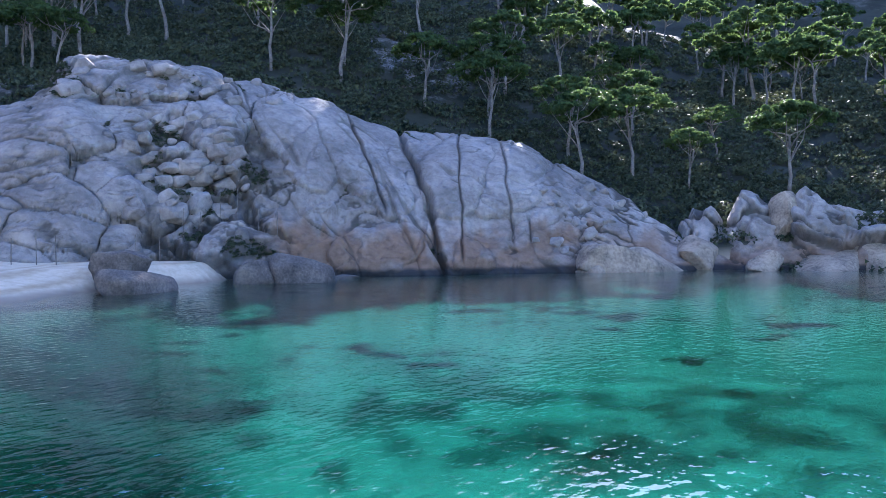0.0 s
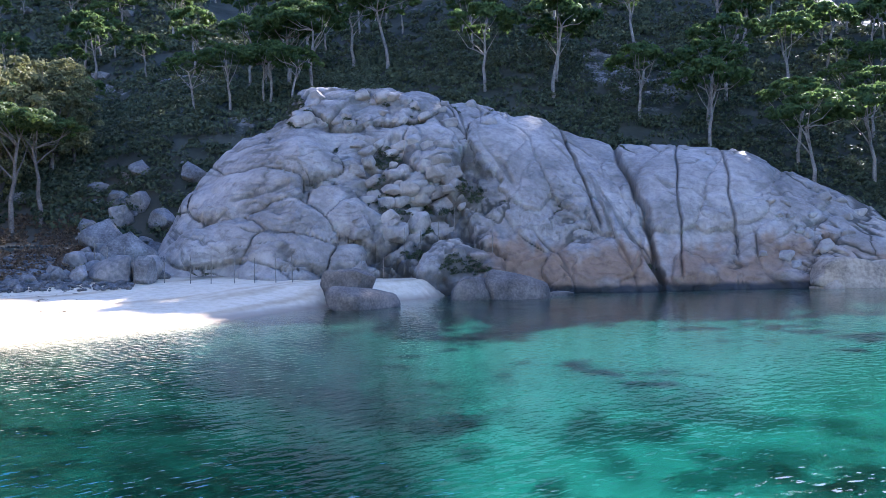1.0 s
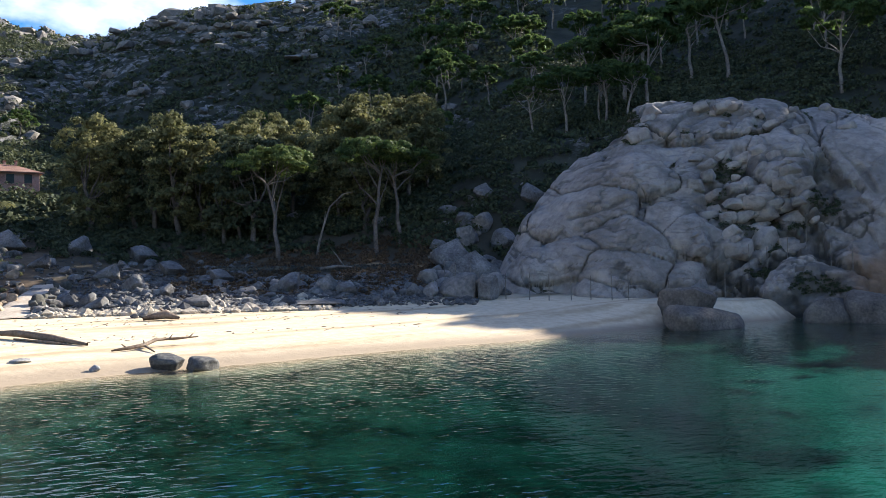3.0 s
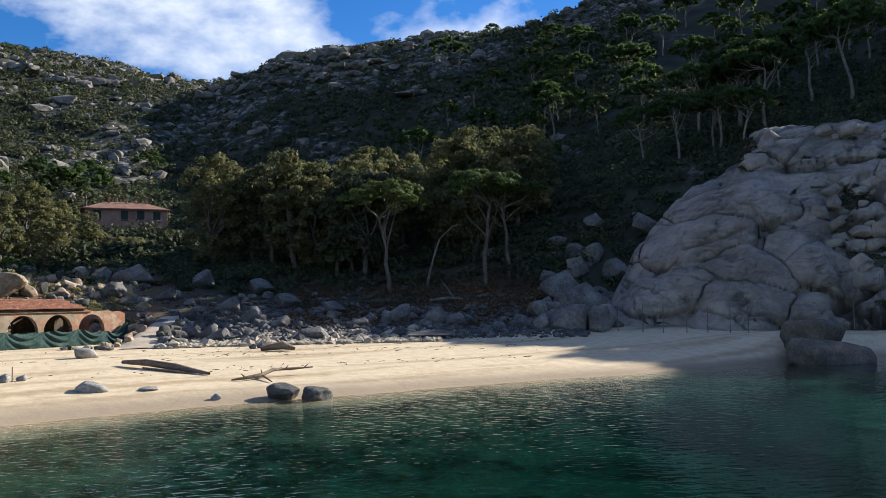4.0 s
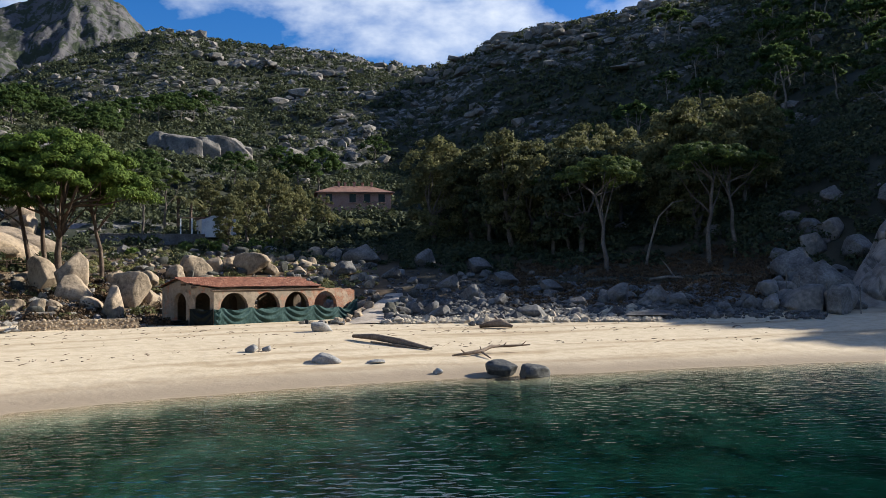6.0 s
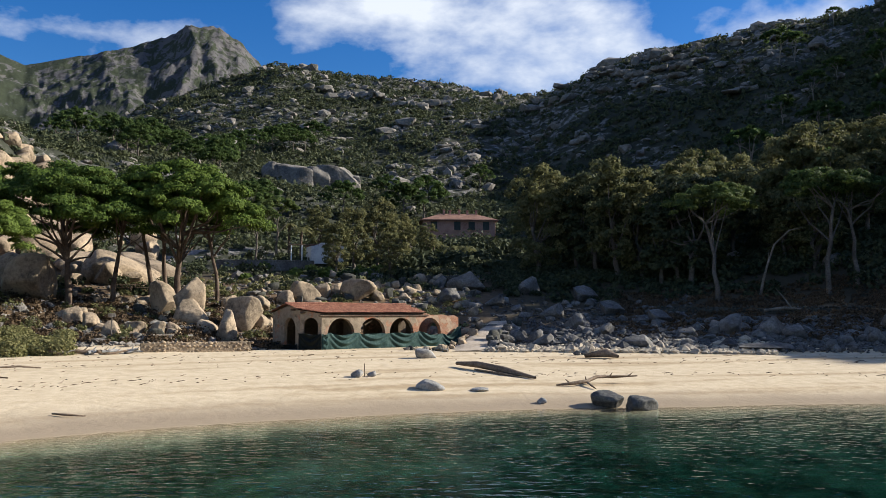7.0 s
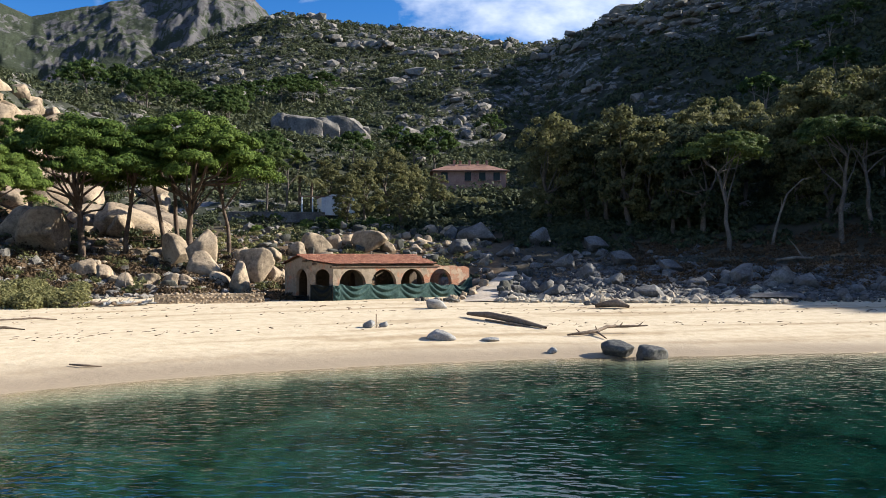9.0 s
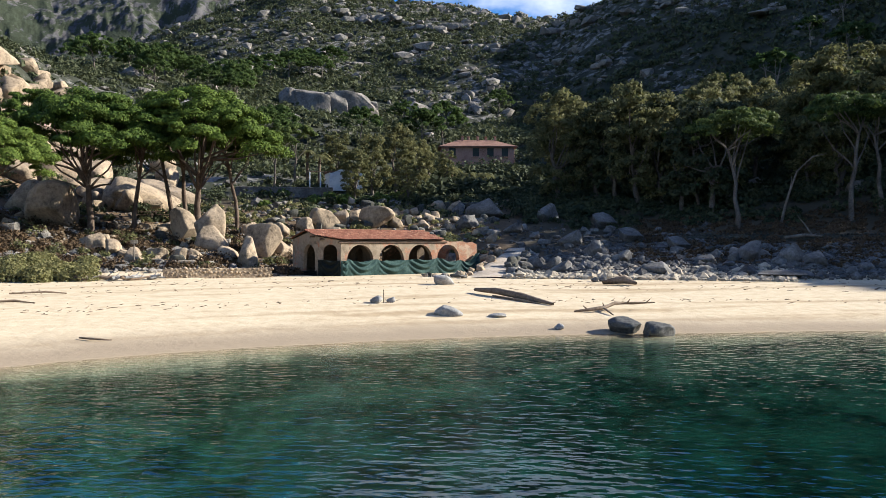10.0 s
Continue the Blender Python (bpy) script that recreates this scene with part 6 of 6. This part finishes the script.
def dry_wall(name, ends, height, label, seed, mat):
    """A wall of fitted stones between two places."""
    rng = np.random.default_rng(seed)
    tmpl = [(np.array([v.co[:] for v in m.vertices]), np.array([p.vertices[:] for p in m.polygons])) for m in SMALL]
    a, b = ends
    ln = (b - a).length
    d = (b - a).normalized()
    n = Vector((-d.y, d.x, 0))
    vs, fs, base = [], [], 0
    rows = int(height / 0.2)
    for j in range(rows + 1):
        x = rng.uniform(0, 0.2)
        while x < ln:
            w = rng.uniform(0.2, 0.42)
            v, f = tmpl[int(rng.integers(5))]
            c = a + d * (x + w / 2) + n * rng.uniform(-0.04, 0.04)
            z = land_z(c.x, c.y) + 0.2 * j + rng.uniform(-0.07, 0.05)
            loc = v * np.array([w * 0.66, 0.24, 0.15])
            wv = loc[:, :1] * np.array(d)[None] + loc[:, 1:2] * np.array(n)[None] + loc[:, 2:] * np.array([[0, 0, 1.0]]) + np.array([c.x, c.y, z])
            vs.append(wv), fs.append(f + base)
            base += len(v)
            x += w * 0.97
    me = mesh_from(name, np.concatenate(vs), np.concatenate(fs), mat)
    root = tagged(empty(name), label, "wall")
    mid = (a + b) / 2
    core = box("core", (ln, 0.26, height + 0.3), (0, 0, 0), mat, root)
    core.matrix_basis = Matrix.Translation((mid.x, mid.y, land_z(mid.x, mid.y) + height / 2 - 0.22)) @ Matrix.Rotation(math.atan2(d.y, d.x), 4, "Z")
    tagged(part("stones", me, None, root), kind="stuff")


dry_wall("stone_wall", (spot(-86.3, 59.4), spot(-79.4, 60.2)), 0.75, "low dry stone wall at the top of the beach", 43, STONE)
dry_wall("terrace_wall", (spot(-52.5, 78), spot(-39.5, 76)), 0.45, "long dry stone terrace wall below the grove", 44, STONE_DARK)
dry_wall("terrace_wall", (spot(-90.0, 81), spot(-83.5, 84)), 0.5, "low stone terrace under the pines", 45, STONE)


def build_bench():
    p = spot(-84.95, 63.2)
    root = tagged(empty("bench", Matrix.Translation(p) @ pose(0, 0, 0, 0, 0, 85)), "pale stone bench above the low wall", "bench")
    box("seat", (1.5, 0.5, 0.14), (0, 0, 0.46), DUST, root)
    box("leg", (0.2, 0.42, 0.5), (-0.5, 0, 0.2), DUST, root)
    box("leg", (0.2, 0.42, 0.5), (0.5, 0, 0.2), DUST, root)


def build_table(az, r, turn):
    p = spot(az, r)
    root = tagged(empty("picnic_table", Matrix.Translation(p) @ pose(0, 0, 0, 0, 0, turn)), "dark wooden picnic table under the pines", "table", "picnic tables")
    box("tabletop", (1.9, 0.8, 0.06), (0, 0, 0.78), BARK, root)
    for y in (-0.75, 0.75):
        box("seat", (1.9, 0.28, 0.05), (0, y, 0.46), BARK, root)
    for x in (-0.7, 0.7):
        for y in (-0.35, 0.35):
            box("leg", (0.1, 0.1, 0.95), (x, y, 0.35), BARK, root)
        box("crossbar", (0.08, 1.7, 0.08), (x, 0, 0.4), BARK, root)


def build_sign():
    p = spot(-88.05, 63.6)
    root = tagged(empty("sign_post", Matrix.Translation(p) @ pose(0, 0, 0, 0, 0, 85)), "small wooden sign on a thin post", "sign")
    box("post", (0.07, 0.07, 1.9), (0, 0, 0.85), BARK_PALE, root)
    box("board", (0.5, 0.05, 0.26), (0, -0.05, 1.75), BARK_PALE, root)


build_bench()
build_sign()
build_table(-87.4, 86.5, 80)
build_table(-86.3, 87.5, 95)

# pale stakes along the foot of the dome
rng = np.random.default_rng(47)
for az, r in ((-37.2, 67), (-36.4, 66.4), (-35.4, 65), (-34.9, 64.2), (-33.0, 62.2), (-31.4, 61.9), (-30.1, 61.8), (-28.6, 61.8), (-27.3, 62), (-25.9, 62), (-24.8, 62), (-22.2, 63.2), (-20.2, 64.5), (-18.7, 66),
              (-17.2, 68), (-16.1, 70), (-14.9, 71), (-13.8, 71.5), (-12.4, 70), (-11.2, 69), (-10.2, 68)):
    x, y, _ = place(az, r)
    z = over(x, y)
    h = rng.uniform(1.6, 2.2)
    v, f = tube([(x, y, z - 0.3), (x + rng.uniform(-0.05, 0.05), y, z + h)], [0.035, 0.03], 6)
    tagged(part("fence_stake", mesh_from("fence_stake", [tuple(q) for q in v], f, BARK_PALE), None), "thin pale wooden stake by the granite", "stake", "fence stakes")
for az, r in ((-57.5, 56.2), (-57.0, 56.5)):
    boulder("grey", int(-az), spot(az, r), (0.6, 0.4, 0.3), 0, "pale grey stone half buried in sand", "stones on the beach", "beach_stone")
# bleached logs beside the low wall
rng = np.random.default_rng(61)
for n in range(13):
    az, r, tr, ln = rng.uniform(-91.6, -86.6), rng.uniform(57.9, 59.0), rng.uniform(-40, 40), rng.uniform(0.7, 1.9)
    p, d = spot(az, r), Vector((math.sin(radians(az + 90 + tr)), math.cos(radians(az + 90 + tr)), rng.uniform(-0.06, 0.16)))
    g = rng.uniform(0.06, 0.15)
    line = [p + d * ln * q + Vector((0, 0, 0.1 + g * 0.6 + rng.uniform(-0.05, 0.07))) for q in (-0.5, -0.25, 0.0, 0.28, 0.5)]
    limbs = [(line, [g * 0.8, g, g * 0.9, g * 0.7, g * 0.35]), ([line[2], line[2] + d * ln * 0.2 + Vector((rng.uniform(-0.2, 0.2), rng.uniform(-0.2, 0.2), 0.3))], [g * 0.45, g * 0.12])]
    stick("bleached_log", limbs, STONE_PALE if n % 3 else DRIFT, "bleached pale log washed up at the wall" if n % 3 else "dark weathered log washed up at the wall")


def build_path():
    """Pale trodden ramp beside the boathouse, banked up at its sides."""
    t = np.linspace(0, 1, 34)
    side = np.array([-4.0, -2.4, -1.5, -1.0, -0.5, 0.0, 0.5, 1.0, 1.5, 2.4, 4.0])
    T, S = np.meshgrid(t, side, indexing="ij")
    az = -64.6 + 2.0 * T ** 1.5 + S * (0.75 - 0.3 * T) + 0.14 * fbm(T * 9, S * 2, 141, 3)
    r = 58.4 + 15.5 * T
    x, y = r * np.sin(np.radians(az)), r * np.cos(np.radians(az))
    ground = land(x, y)[0]
    crown = np.maximum(1.3 + 2.0 * T ** 1.3, ground + 0.06) + 0.06 * fbm(x / 0.8, y / 0.8, 143, 3)
    fall = smooth(1.0, 4.0, np.abs(S))
    z = crown * (1 - fall) + (ground - 0.25) * fall
    tagged(part("path", mesh_from("path", np.stack([x, y, z], -1).reshape(-1, 3), grid_faces(len(t), len(side))[:, ::-1], DUST), None), "pale trodden path up from the sand", "path", kind="structure")


def build_path_stones():
    """Rough stones along both banks of the ramp."""
    rng = np.random.default_rng(97)
    for n in range(56):
        q = rng.uniform(0.08, 1)
        out = rng.uniform(1.2, 3.2) * (1 if n % 3 else -1)
        az, r = -64.6 + 2.0 * q ** 1.5 + out * (0.75 - 0.3 * q), 58.4 + 15.5 * q
        p = spot(az, r)
        p.z += (1.3 + 2.0 * q ** 1.3 - p.z) * (1 - float(smooth(1.0, 4.0, np.array(abs(out)))))
        w = 0.3 + rng.gamma(2, 0.16)
        boulder("rubble", n, p - Vector((0, 0, 0.12)), (w, w * rng.uniform(0.6, 1.0), w * rng.uniform(0.5, 0.8)), rng.uniform(0, 360), "rough stone banked along the trodden path", "stones beside the path", "path_stone", 12)


build_path_stones()


def build_palm(az, r, height, seed):
    rng = np.random.default_rng(seed)
    root = tagged(empty("palm_tree", Matrix.Translation(spot(az, r))), "palm with arching grey-green fronds among shrubs", "palm", "palms near the houses")
    v, f = tube([(0, 0, -0.4), (0.05, 0, height * 0.5), (0, 0.05, height)], [0.24, 0.18, 0.2], 9)
    part("trunk", mesh_from("trunk", [tuple(p) for p in v], f, BARK), None, root)
    for k in range(16):
        q, lift, ln = k * 2.4 + rng.uniform(-0.2, 0.2), rng.uniform(0.2, 1.1), rng.uniform(1.8, 2.6)
        line = [Vector((math.cos(q) * ln * u, math.sin(q) * ln * u, height + ln * (lift * u - (0.5 + lift) * u * u))) for u in (i / 12 for i in range(13))]
        vs, fs = [tuple(c) for c in line], []
        for i in range(12):
            for sgn in (-1, 1):
                w = 0.5 * math.sin(math.pi * min(1, i / 12 + 0.12)) * sgn
                vs.append(tuple(line[i] + Vector((-math.sin(q) * w + math.cos(q) * 0.25, math.cos(q) * w + math.sin(q) * 0.25, -0.16))))
                fs.append((i, i + 1, len(vs) - 1))
        part("frond", mesh_from("frond", vs, fs, OLIVE, False), None, root)


build_path()
for az, r, h, seed in ((-76.2, 118, 4.5, 81), (-77.0, 121, 5.0, 82), (-67.2, 128, 3.0, 83), (-66.0, 126, 2.6, 84), (-65.0, 127, 3.0, 85)):
    build_palm(az, r, h, seed)
